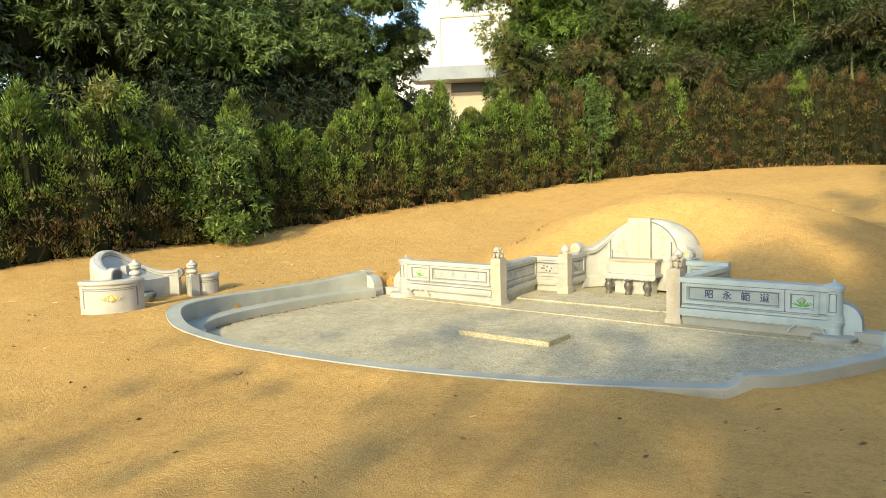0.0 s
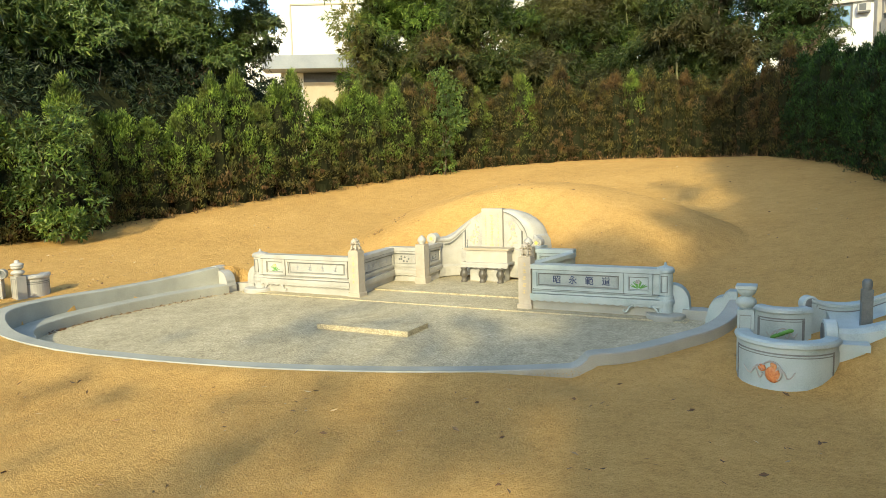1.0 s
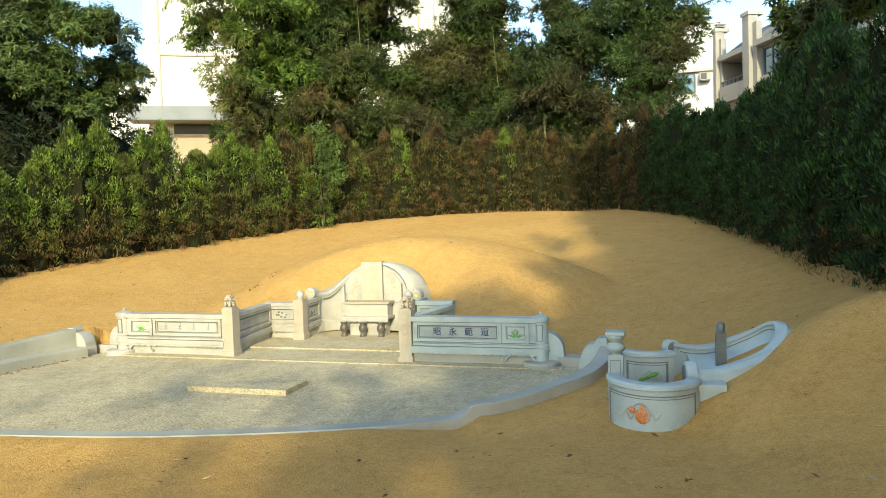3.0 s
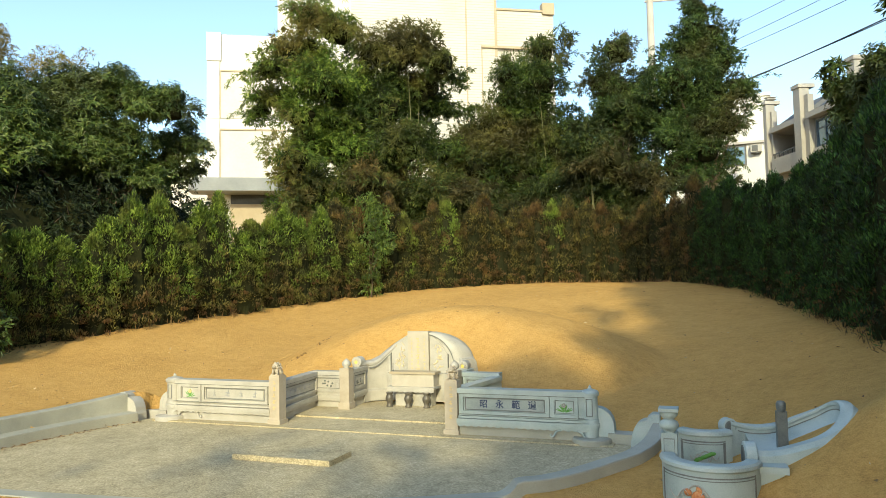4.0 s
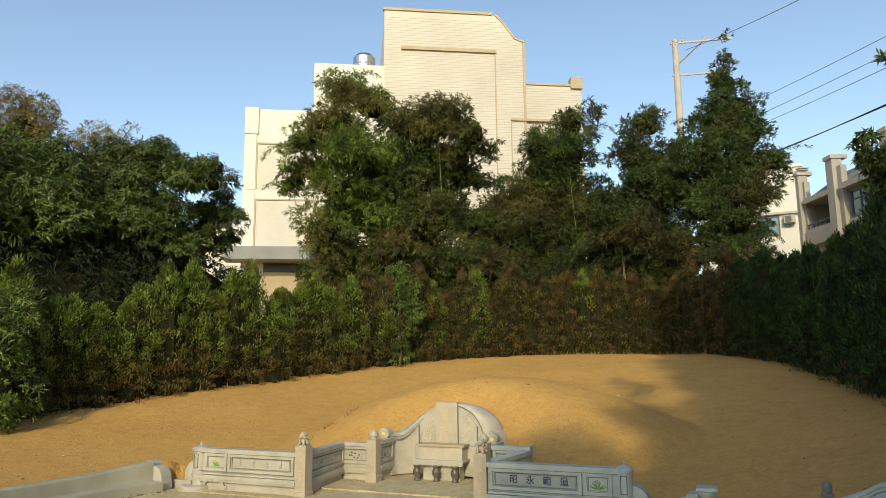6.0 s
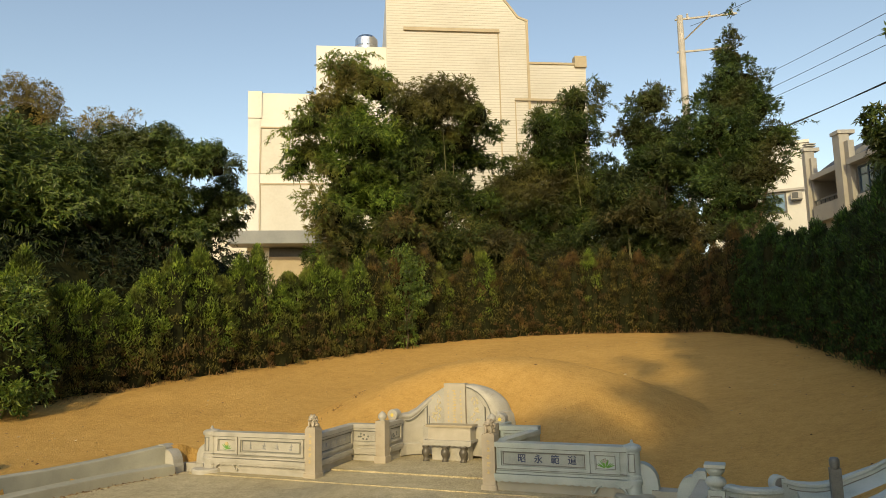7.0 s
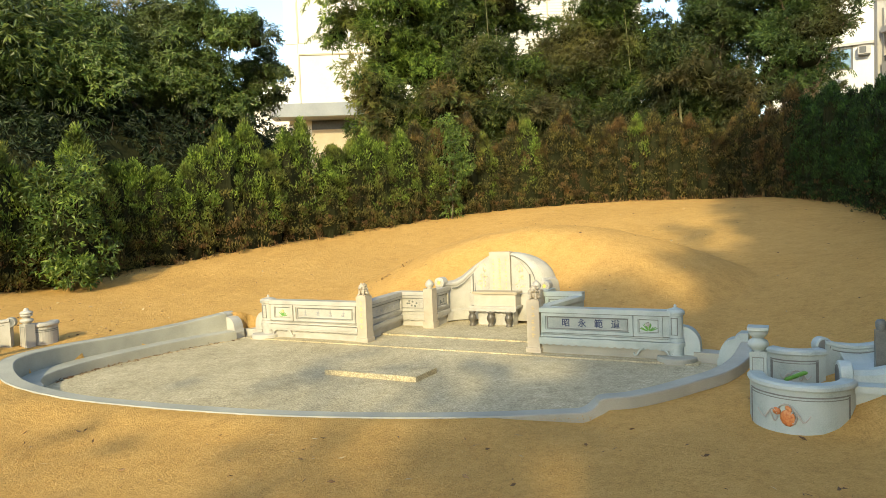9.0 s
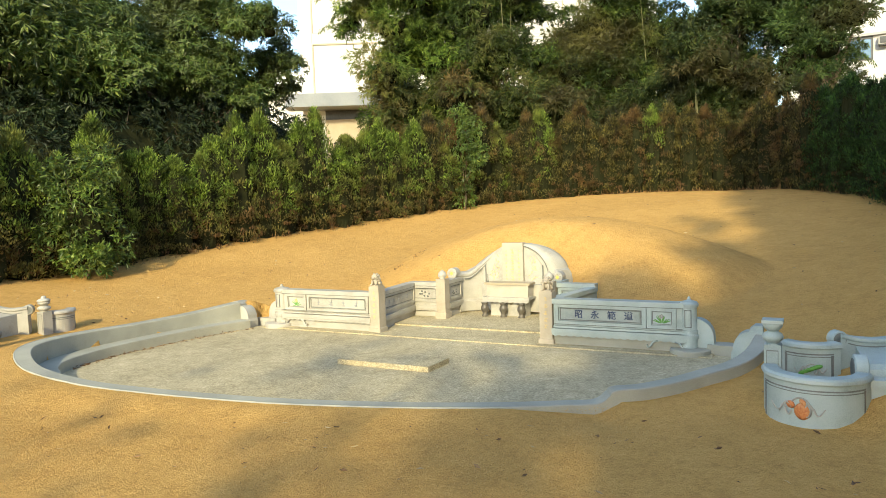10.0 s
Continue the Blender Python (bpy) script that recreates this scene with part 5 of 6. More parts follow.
crowned_tree("broadleaf_shrub", -9.85, 0.3, [(0, 0, 1.7, 0.7, 0.8), (0.3, 0.2, 2.5, 0.5, 0.6), (-0.25, -0.4, 0.9, 0.6, 0.7), (0.2, 0.5, 0.8, 0.5, 0.6), (-0.1, -0.3, 2.3, 0.55, 0.5), (0.1, 0.1, 0.4, 0.55, 0.45), (0.3, -0.2, 0.45, 0.45, 0.4)], 0.6, 4, SHRUB_L, "bushy broad-leaved shrub growing in front of the hedge", (0.15, 0.045), 420, 8, [(0, 0, 1.5, 0.35, 0.9)], category="shrub", trunk_r=0.03)
crowned_tree("broadleaf_shrub", -10.4, -3.2, [(0, 0, 3.3, 0.5, 0.35), (0.3, 0.9, 3.5, 0.45, 0.35), (-0.2, 1.6, 3.4, 0.4, 0.3)], 2.6, 5, BAMBOO, "leafy shrub with fresh green shoots rising above the hedge", (0.2, 0.06), 200, 8, category="shrub", trunk_r=0.03)
crowned_tree("climbing_vine", -7.25, 14.9, [(0.0, 0.0, 0.5, 0.5, 0.5), (-0.1, 0.1, 1.2, 0.55, 0.6), (0.15, 0.1, 1.9, 0.55, 0.6), (-0.1, 0.2, 2.6, 0.6, 0.6), (0.2, 0.3, 3.2, 0.55, 0.5), (-0.3, 0.4, 3.7, 0.5, 0.5), (0.5, 0.4, 2.2, 0.4, 0.5), (-0.5, 0.3, 3.1, 0.4, 0.5)], 1.0, 8, SHRUB_L, "dark leafy vine climbing up the face of the hedge", (0.15, 0.055), 330, 7, droop=0.7, category="vine", trunk_r=0.025)
x, y = away(54.8, 38)
crowned_tree("feathery_tree", x, y, shell_lobes(15, 22, (0, 0, 11.0), (1.7, 1.7, 1.6), 0.5, 0.9), 9.0, 15, FEATHER, "distant feathery yellow-green tree behind the others", (0.18, 0.036), 240, 6, [(0, 0, 10.6, 0.8, 0.8)])
x, y = away(50.2, 38)
crowned_tree("feathery_tree", x, y, [(0, 0, 11.0, 0.8, 0.6), (0.6, 0.2, 10.7, 0.6, 0.5), (-0.9, 0, 10.7, 0.7, 0.5), (2.2, 0.3, 11.1, 0.4, 0.15), (1.6, 0.2, 10.6, 0.5, 0.3), (-1.6, 0.1, 10.4, 0.6, 0.5), (0.3, 0, 10.1, 1.0, 0.8)], 9.5, 16, FEATHER, "feathery yellow-brown tree top showing over the broad crown", (0.17, 0.034), 300, 6, trunk_r=0.08)


def puff_tree(name, puffs, d, seed, foliage, label, leaf, per_area, blades, category, group="", droop=0.4, depth=1.2, canes=0, small=0.55, core=0.5, trunk_r=0.2, fat=1.03, fill=True, wisps=0, fan=0.9, rosette=False):
    """A crown of leafy masses, each (bearing, height, radius) and itself made of small lobes; stems run up into them."""
    rng = random.Random(seed)
    b0 = sum(p[0] for p in puffs) / len(puffs)
    x0, y0 = away(b0, d)
    g = float(ground_z(x0, y0))
    ob = base(name, x0, y0, g, 0, label, category, group)
    lobes, cores, middles = [], [], []
    dense = [(b, z, r * fat, rng.uniform(-depth, depth)) for b, z, r in puffs]
    if fill:
        dense += [(b + rng.uniform(-1.2, 1.2), max(z - r * rng.uniform(0.7, 1.3), 3.4), r * rng.uniform(0.7, 0.95), depth * 0.3) for b, z, r in puffs if r > 0.9]
        dense += [(b + rng.uniform(-0.7, 0.7), max(z - r * rng.uniform(1.1, 1.6), 3.2), r * 0.95, depth + 0.8) for b, z, r in puffs if r > 0.6]
    for b, z, r, back in dense:
        x, y = away(b, d + back)
        x, y, z = x - x0, y - y0, z - g
        middles.append((x, y, z))
        if r > 0.95:
            cores.append((x, y + 0.2, z - 0.1 * r, r * core))
        for i in range(max(3, int(10 * r))):
            u = Vector((rng.gauss(0, 1), rng.gauss(0, 1), rng.gauss(0, 1))).normalized()
            q = rng.uniform(0.25, 0.86) * r
            s = r * small * rng.uniform(0.6, 1.0)
            lobes.append((x + u.x * q, y + u.y * q, z + u.z * q * 0.9, s, s * 0.75))
    if canes:
        for i in range(canes):
            x, y, z = rng.choice([m for m in middles if abs(m[0]) < 1.7] or middles)
            fx, fy = x + rng.uniform(-0.5, 0.5), y + rng.uniform(0.4, 0.9)
            part("cane", tube([(fx, fy, 0), ((fx + x) / 2, (fy + y) / 2, z * 0.55), (x, y, z)], [0.034, 0.026, 0.010], 6), CANE, ob)
    else:
        low = min(m[2] for m in middles)
        part("trunk", tube([(0, 0, -0.3), (0.1, 0, low * 0.6), (0, 0.1, max(m[2] for m in middles) * 0.62)], [trunk_r * 1.2, trunk_r, trunk_r * 0.3], 9), BARK, ob)
        for x, y, z in [m for m in middles if m[2] < max(q[2] for q in middles) * 0.86]:
            part("limb", tube([(0, 0.05, min(low, z) * 0.75), (x * 0.55, y * 0.5, z * 0.82), (x, y, z)], [trunk_r * 0.45, trunk_r * 0.3, trunk_r * 0.1], 6), BARK, ob)
    nrng = np.random.default_rng(seed)
    v = crown_leaves(nrng, lobes, per_area, leaf[0], leaf[1], blades, droop, 0.6, fan, rosette)
    if wisps:
        # loose shoots that arch out of the mass, leafy along their length
        C, D = [], []
        for x, y, z, s, h in (rng.choice(lobes) for i in range(wisps)):
            a, up = rng.uniform(0, 2 * math.pi), rng.uniform(0.2, 1.1)
            run = rng.uniform(0.9, 1.9)
            for k in range(26):
                t = (k + 1) / 26
                p = np.array([x + math.cos(a) * run * t, y + math.sin(a) * run * 0.6 * t, z + run * (up * t - 0.75 * t * t)])
                for q in range(3):
                    C.append(p)
                    D.append([math.cos(a) * 0.6, math.sin(a) * 0.6, up - 1.5 * t - 0.3])
        C, D = np.array(C), np.array(D)
        m = len(C)
        v = np.concatenate([v, leaf_arrays(nrng, C + nrng.normal(size=(m, 3)) * 0.04, D + nrng.normal(size=(m, 3)) * 0.55, leaf[0] * nrng.uniform(0.6, 1.1, m), leaf[1] * nrng.uniform(0.7, 1.1, m))])
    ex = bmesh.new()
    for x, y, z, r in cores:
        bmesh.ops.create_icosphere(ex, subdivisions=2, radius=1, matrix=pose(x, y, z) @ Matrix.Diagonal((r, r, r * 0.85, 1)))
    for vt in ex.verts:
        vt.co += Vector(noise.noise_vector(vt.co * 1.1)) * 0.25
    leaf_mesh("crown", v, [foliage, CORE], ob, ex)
    return ob


BAMBOO_A = [(34.6, 13.3, 1.1), (35.5, 12.7, 0.72), (31.4, 16.5, 1.39), (32.8, 14.8, 1.3), (29.1, 15.5, 1.59), (30.0, 12.8, 1.88), (32.2, 11.3, 1.45), (28.5, 9.8, 2.03), (32.6, 8.9, 1.59), (31.2, 7.2, 1.45), (32.5, 5.4, 1.3), (29.8, 5.2, 1.5)]
BAMBOO_B = [(26.2, 14.6, 1.59), (23.3, 14.9, 1.59), (20.7, 14.3, 1.45), (19.0, 13.6, 0.87), (25.5, 12.0, 2.2), (22.4, 12.9, 1.0), (24.0, 9.6, 1.8), (20.8, 9.6, 1.5), (19.6, 7.4, 1.4), (27.1, 7.5, 1.74), (22.5, 7.2, 1.74), (26.6, 5.0, 1.6), (23.6, 4.8, 1.6), (20.8, 5.6, 1.5)]
BAMBOO_C = [(15.0, 13.7, 1.34), (12.2, 14.8, 1.25), (10.5, 15.7, 0.71), (12.5, 13.0, 1.49), (10.2, 12.9, 0.74), (16.5, 11.2, 1.5), (12.8, 10.8, 1.64), (17.8, 8.8, 1.64), (14.5, 8.4, 1.79), (10.9, 8.3, 1.49), (18.3, 6.8, 1.49), (12.4, 6.6, 1.64), (15.4, 5.2, 1.6), (17.6, 10.2, 1.3), (19.2, 9.0, 1.2), (10.0, 10.6, 1.2), (15.6, 9.8, 1.3), (14.0, 11.8, 1.2)]
THICKET = [(9.2, 8.1, 1.3), (9.6, 6.2, 1.3), (7.9, 6.6, 1.2), (6.2, 5.6, 1.2), (4.6, 6.0, 1.2), (3.0, 5.2, 1.1), (1.6, 5.0, 1.0), (10.8, 5.2, 1.3), (8.6, 9.3, 1.1), (6.8, 8.3, 1.1), (4.2, 7.4, 1.1), (2.6, 6.8, 1.0)]
SLENDER = [(6.1, 14.2, 1.22), (7.1, 12.9, 1.3), (4.9, 12.4, 1.22), (6.7, 11.2, 1.45), (4.8, 10.7, 1.3), (6.6, 9.6, 1.39), (8.2, 8.4, 1.2), (5.7, 8.0, 1.3)]
CONICAL = [(-0.4, 17.6, 0.34), (-0.2, 16.7, 0.68), (0.0, 15.7, 1.0), (-0.8, 14.4, 1.2), (1.1, 13.6, 1.1), (-1.5, 13.0, 1.18), (2.0, 12.0, 1.35), (-0.5, 11.5, 1.5), (-2.7, 11.3, 1.0), (3.1, 10.5, 1.18), (0.8, 9.7, 1.5), (-1.5, 9.8, 1.2), (1.8, 8.1, 1.2), (-0.4, 7.7, 1.1), (-3.5, 10.6, 0.55), (0.6, 6.2, 0.9), (-1.2, 6.6, 0.9), (0.8, 11.4, 1.3), (-0.6, 13.0, 1.2), (2.0, 9.4, 1.2), (-0.2, 8.6, 1.2), (-1.6, 8.3, 0.8), (0.4, 14.6, 1.0), (1.0, 7.2, 1.0)]
LEFT_CROWN = [(40.4, 7.7, 0.73), (42.6, 8.5, 1.15), (45.3, 9.2, 1.3), (48.9, 9.3, 1.3), (52.1, 8.8, 1.36), (54.7, 8.4, 1.36), (42.4, 7.0, 1.0), (45.9, 7.5, 1.57), (49.8, 7.5, 1.78), (53.3, 7.1, 1.78), (40.3, 6.8, 0.59), (57.1, 8.2, 1.5), (43.8, 6.2, 0.94), (40.7, 7.3, 0.7), (41.3, 8.1, 0.8), (43.3, 9.0, 0.8), (47.7, 6.1, 1.1), (51.4, 5.9, 1.1), (55.5, 6.2, 1.2)]
FAR_CROWN = [(59.5, 8.3, 1.5), (63.0, 8.9, 1.6), (66.8, 8.8, 1.6), (70.6, 8.4, 1.6), (74.5, 8.6, 1.6), (61.0, 7.2, 1.2), (64.8, 7.3, 1.3), (68.6, 7.0, 1.3), (72.6, 7.2, 1.3)]
LOOSE = [(-9.5, 8.9, 0.8), (-8.6, 9.5, 0.5), (-10.3, 7.7, 0.9), (-11.8, 8.7, 1.2), (-9.7, 7.1, 0.7), (-12.2, 7.0, 1.3), (-14.5, 9.4, 1.4), (-15.0, 11.0, 1.2), (-13.6, 11.8, 0.6), (-11.0, 12.1, 0.28)]
BAM = dict(leaf=(0.30, 0.056), per_area=145, blades=6, category="bamboo", group="bamboo clumps", droop=0.5, wisps=90, small=0.52, core=0.45)
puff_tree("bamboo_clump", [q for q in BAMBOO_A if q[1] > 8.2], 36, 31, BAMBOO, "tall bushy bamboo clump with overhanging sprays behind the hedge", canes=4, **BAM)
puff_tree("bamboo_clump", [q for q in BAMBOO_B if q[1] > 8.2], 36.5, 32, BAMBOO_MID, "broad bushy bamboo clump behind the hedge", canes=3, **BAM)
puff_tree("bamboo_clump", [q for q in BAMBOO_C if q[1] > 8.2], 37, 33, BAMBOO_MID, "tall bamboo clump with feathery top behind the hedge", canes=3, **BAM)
for low, seed, leafy in ((BAMBOO_A, 41, BAMBOO_OLD_SHADED), (BAMBOO_B, 42, BAMBOO_OLD_SHADED), (BAMBOO_C, 43, BAMBOO_DIM)):
    puff_tree("bamboo_thicket", [q for q in low if q[1] <= 8.2], 35.6, seed, leafy, "old bamboo thicket with dry leaves behind the hedge, coloured dark for shade", canes=5, **BAM)
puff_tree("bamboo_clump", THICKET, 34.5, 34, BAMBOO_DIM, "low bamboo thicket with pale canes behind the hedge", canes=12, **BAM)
puff_tree("slender_tree", SLENDER, 36, 35, CONE_L, "slender dark green tree beside the bamboo", (0.26, 0.055), 150, 7, "tree", "", 0.15, trunk_r=0.14, wisps=30)
puff_tree("conical_tree", CONICAL, 35, 36, CONE_L, "tall tapering dark green tree behind the hedge corner", (0.22, 0.05), 210, 7, "tree", "", 0.1, 0.7, wisps=20, fill=False)
puff_tree("broadleaf_tree", LEFT_CROWN, 26, 37, BROAD, "dense dark green broad-leaved tree with drooping leaves behind the hedge", (0.19, 0.052), 245, 11, "tree", "broad-leaved trees", 0.55, 1.6, small=0.6, core=0.42, trunk_r=0.14, fat=1.0, rosette=True, fill=False)
puff_tree("broadleaf_tree", FAR_CROWN, 25, 39, BROAD, "dense dark green broad-leaved tree at the hedge's far end", (0.30, 0.075), 90, 11, "tree", "broad-leaved trees", 0.55, 1.6, small=0.6, core=0.5, trunk_r=0.14, fat=1.0, rosette=True, fill=False)
puff_tree("broadleaf_tree", LOOSE, 27, 38, BROAD, "broad-leaved tree with loose branches behind the hedge", (0.30, 0.085), 130, 11, "tree", "broad-leaved trees", 0.5, 0.8, core=0.4, trunk_r=0.14, fat=1.0, fill=False, rosette=True)

# ---- buildings ----
B0, BD = (-27.6, 30.2), math.degrees(math.atan2(0.5, 0.865))
house = base("apartment_block", B0[0], B0[1], 0, BD, "large white and cream tiled block behind the bamboo", "building")
part("white_wing", box(0, 10.2, 0.0, 9, 0, 20.9), TILE_W, house)
part("upper_block", box(4.9, 10.2, 0.3, 8.5, 20.85, 24.85), TILE_W, house)
part("cream_block", prism([(10.2, 0), (10.2, 29.2), (18.9, 29.2), (19.6, 28.4), (20.4, 27.3), (21.2, 27.0), (21.2, 0)], -0.25, 11), TILE_C, house, "cream tiled gabled block")
part("right_block", box(21.2, 25.8, -0.1, 10, 0, 23.6), TILE_C, house)
part("coping", box(21.2, 24.9, -0.2, 0.1, 23.6, 23.76), BAND, house)
part("coping", box(10.1, 18.7, -0.35, 0.0, 29.2, 29.42), BAND, house)
part("coping", prism([(18.9, 29.2), (19.6, 28.4), (20.4, 27.3), (21.2, 27.0), (21.3, 27.12), (20.5, 27.44), (19.7, 28.53), (19.0, 29.35)], -0.33, 0.1), BAND, house)
part("roof_pier", box(24.9, 25.85, -0.3, 0.4, 23.4, 24.3), BAND, house)
part("corner_pier", box(-0.04, 0.95, -0.14, 0.3, 18.95, 21.0), TILE_W, house, bevel=0.02)
part("corner_pier", box(-0.02, 0.82, -0.08, 0.3, 14.75, 18.91), TILE_W, house, bevel=0.02)
part("corner_pier", box(-0.02, 0.82, -0.08, 0.3, 10.2, 14.71), TILE_W, house, bevel=0.02)
for z, a, b in ((18.2, 0.9, 9.5), (13.95, 0.9, 9.5)):
    part("recess_band", box(a, b, -0.13, 0.02, z - 0.02, z + 0.09), BAND, house, "tan ledge")
    part("wall_panel", box(a + 0.04, b, -0.05, 0.02, z - 3.4, z - 0.03), TILE_C, house)
    part("panel_edge", box(a - 0.02, a + 0.04, -0.11, 0.02, z - 3.4, z - 0.02), BAND, house)
part("recess_band", box(11.5, 18.95, -0.42, -0.2, 26.0, 26.25), BAND, house, "tan ledge")
part("panel_edge", box(18.82, 18.91, -0.31, -0.2, 12, 26.0), BAND, house)
part("recess_band", box(21.06, 21.25, -0.32, -0.2, 19.9, 27.0), BAND, house)
part("recess_band", box(20.0, 24.6, -0.40, -0.2, 20.55, 20.72), BAND, house)
part("panel_edge", box(20.0, 20.07, -0.31, -0.2, 12, 20.55), BAND, house)
for k in range(82):
    z = 12.0 + k * 0.205
    right = 21.04 if z < 27.0 else 18.9 + (29.2 - z) * 0.68
    part("tile_course", box(10.25, right, -0.257, -0.24, z, z + 0.03), TILE_J, house)
    if z < 23.4:
        part("tile_course", box(21.27, 25.75, -0.107, -0.09, z, z + 0.03), TILE_J, house)
part("canopy", prism([(-1.0, 9.3), (-0.6, 10.2), (10.0, 10.2), (10.1, 9.3)], -2.2, -0.02), CANOPY, house, "grey metal canopy")
# dark band drawn in for the shade on the canopy's underside
part("canopy_shade", box(1.6, 9.9, -0.10, 0.02, 8.6, 9.28), SHUTTER, house)
part("lower_wall", box(1.6, 9.9, -0.3, -0.11, 5.0, 8.6), BAND, house)
tank = base("water_tank", 0, 0, 0, 0, "shiny steel water tank on the roof", "water tank")
tank.matrix_world = house.matrix_world @ pose(8.7, 3.0, 24.85)
part("tank_body", turned([(0.9, 0.0), (0.9, 0.35), (0.94, 0.4), (0.9, 0.45), (0.9, 1.0), (0.94, 1.05), (0.9, 1.1), (0.9, 1.7), (0.7, 1.95), (0.0, 2.05)], 24), STEEL, tank, smooth=False)
part("roof_rail", box(11, 19, 3, 3.1, 29.4, 30.4), STEEL, house)

lx, ly = away(38.5, 70)
low = base("low_house", lx, ly, 0, 30, "distant pale low house with a pitched roof", "building")
part("wall", box(-7, 5, 0, 8, 0, 13.0), TILE_C, low)
part("roof", prism([(-7.5, 13.0), (-4, 15.5), (2, 15.5), (5.5, 13.0)], -0.4, 8.4), METAL, low)


fl = base("terraced_flats", 9.27, 34.97, 0, -66, "grey tiled flats with balcony, strip windows and dark mansard roof", "building")
part("wall", box(-0.3, 16, 0.02, 9, 0, 9.45), GREYWALL, fl)
part("upper_wall", box(2.9, 16, 0.02, 9, 9.45, 11.1), GREYWALL, fl)
for k, (a, w) in enumerate(((-0.25, 0.55), (2.95, 1.0), (7.6, 0.9), (12.1, 0.9))):
    part("pier", box(a, a + w * 0.62, -0.55, 0.0, 0, 12.75), GREYWALL, fl, bevel=0.04)
    part("pier_step", box(a + w * 0.62, a + w, -0.32, 0.0, 0, 12.3), GREYWALL, fl, bevel=0.03)
    cap = part("pier_cap", box(a - 0.07, a + w * 0.62 + 0.07, -0.62, 0.3, 12.75, 12.95), CONCRETE, fl, bevel=0.02)
    if k == 0:
        for z in (13.03, 13.15):
            part("vent_slat", box(a + 0.05, a + 0.45, -0.5, 0.1, z, z + 0.05), CONCRETE, cap)
for a, b in ((0.30, 2.95), (3.95, 7.6), (8.5, 12.1)):
    bm = bmesh.new()
    v = [bm.verts.new(p) for p in ((a, -0.25, 11.25), (b, -0.25, 11.25), (b, 1.5, 12.6), (a + 0.9, 1.5, 12.6), (a, 1.6, 11.25), (b, 1.6, 11.25))]
    for f in ((0, 1, 2, 3), (0, 3, 4), (1, 5, 2), (4, 3, 2, 5), (0, 4, 5, 1)):
        bm.faces.new([v[i] for i in f])
    part("mansard", bm, SLATE, fl, "dark slated mansard slope")
    part("eave", box(a, b, -0.5, 0.1, 10.95, 11.25), CONCRETE, fl, bevel=0.02)
    if a > 3:
        wd = part("window", frame_bars(a + 0.25, b - 0.35, 9.35, 10.78, 0.09, -0.10, 0.02), WINDOW_BLUE, fl, "dark blue window frame")
        w_ = (b - a - 0.78) / 4
        for k in range(4):
            part("pane", box(a + 0.34 + k * w_, a + 0.34 + (k + 1) * w_, -0.05, -0.02, 9.42, 10.70), GLASS, wd)
            part("mullion", box(a + 0.30 + k * w_, a + 0.38 + k * w_, -0.09, 0.0, 9.42, 10.70), WINDOW_BLUE, wd)
        part("transom", box(a + 0.33, b - 0.43, -0.085, -0.01, 10.28, 10.35), WINDOW_BLUE, wd)
        part("window_sill", box(a + 0.1, b - 0.2, -0.16, 0.02, 9.18, 9.34), CONCRETE, fl)
        part("lower_canopy", box(a + 0.3, b, -0.7, 0.0, 7.9, 8.05), METAL, fl)
        part("lower_window", box(a + 1.2, a + 2.6, -0.05, 0.02, 6.4, 7.8), SHUTTER, fl)
part("balcony_back", box(0.0, 2.95, 1.5, 1.7, 9.4, 11.2), GREYWALL, fl)
part("balcony_ceiling", box(0.0, 2.95, 0.0, 1.6, 10.95, 11.1), CONCRETE, fl)
part("balcony_side", box(-0.3, 0.0, 0.0, 1.6, 9.4, 11.2), GREYWALL, fl)
dr = part("balcony_door", frame_bars(1.7, 2.75, 9.4, 10.9, 0.08, 1.42, 1.5), SHUTTER, fl)
part("pane", box(1.78, 2.67, 1.44, 1.47, 9.45, 10.85), GLASS, dr)
part("balcony_rail", box(0.30, 2.95, -0.35, -0.29, 9.68, 9.75), SHUTTER, fl)
for k in range(6):
    part("baluster", box(0.45 + 0.45 * k, 0.48 + 0.45 * k, -0.34, -0.30, 9.4, 9.70), SHUTTER, fl)
part("balcony_parapet", box(0.28, 2.97, -0.45, 0.02, 8.5, 9.42), GREYWALL, fl)
wh = base("white_house", 2.2, 41.9, 0, -2, "white rendered house with a dark window and air conditioner", "building")
part("wall", box(0.8, 7.4, 0, 7, 0, 15.0), TILE_W, wh)
part("coping", box(0.7, 7.5, -0.1, 7.1, 15.0, 15.2), TILE_W, wh)
wd = part("window", frame_bars(4.4, 5.85, 10.35, 11.75, 0.12, -0.08, 0.02), SHUTTER, wh, "dark window frame")
part("pane", box(4.52, 5.73, -0.03, 0.0, 10.45, 11.65), GLASS, wd)
part("mullion", box(5.09, 5.17, -0.06, 0.0, 10.45, 11.65), SHUTTER, wd)
part("ledge", box(4.2, 7.4, -0.25, 0.0, 11.80, 11.95), CONCRETE, wh)
ac = part("cooler", box(6.1, 6.8, -0.5, 0.0, 11.15, 11.65), CONCRETE, wh, "box of an air conditioner", bevel=0.03)
part("grille", box(6.18, 6.55, -0.515, -0.49, 11.2, 11.6), SHUTTER, ac)
part("bracket", box(6.15, 6.75, -0.45, 0.0, 11.08, 11.13), SHUTTER, ac)
for z in (8.2, 9.6):
    part("ledge", box(0.75, 2.2, -0.2, 0.0, z, z + 0.15), CONCRETE, wh)

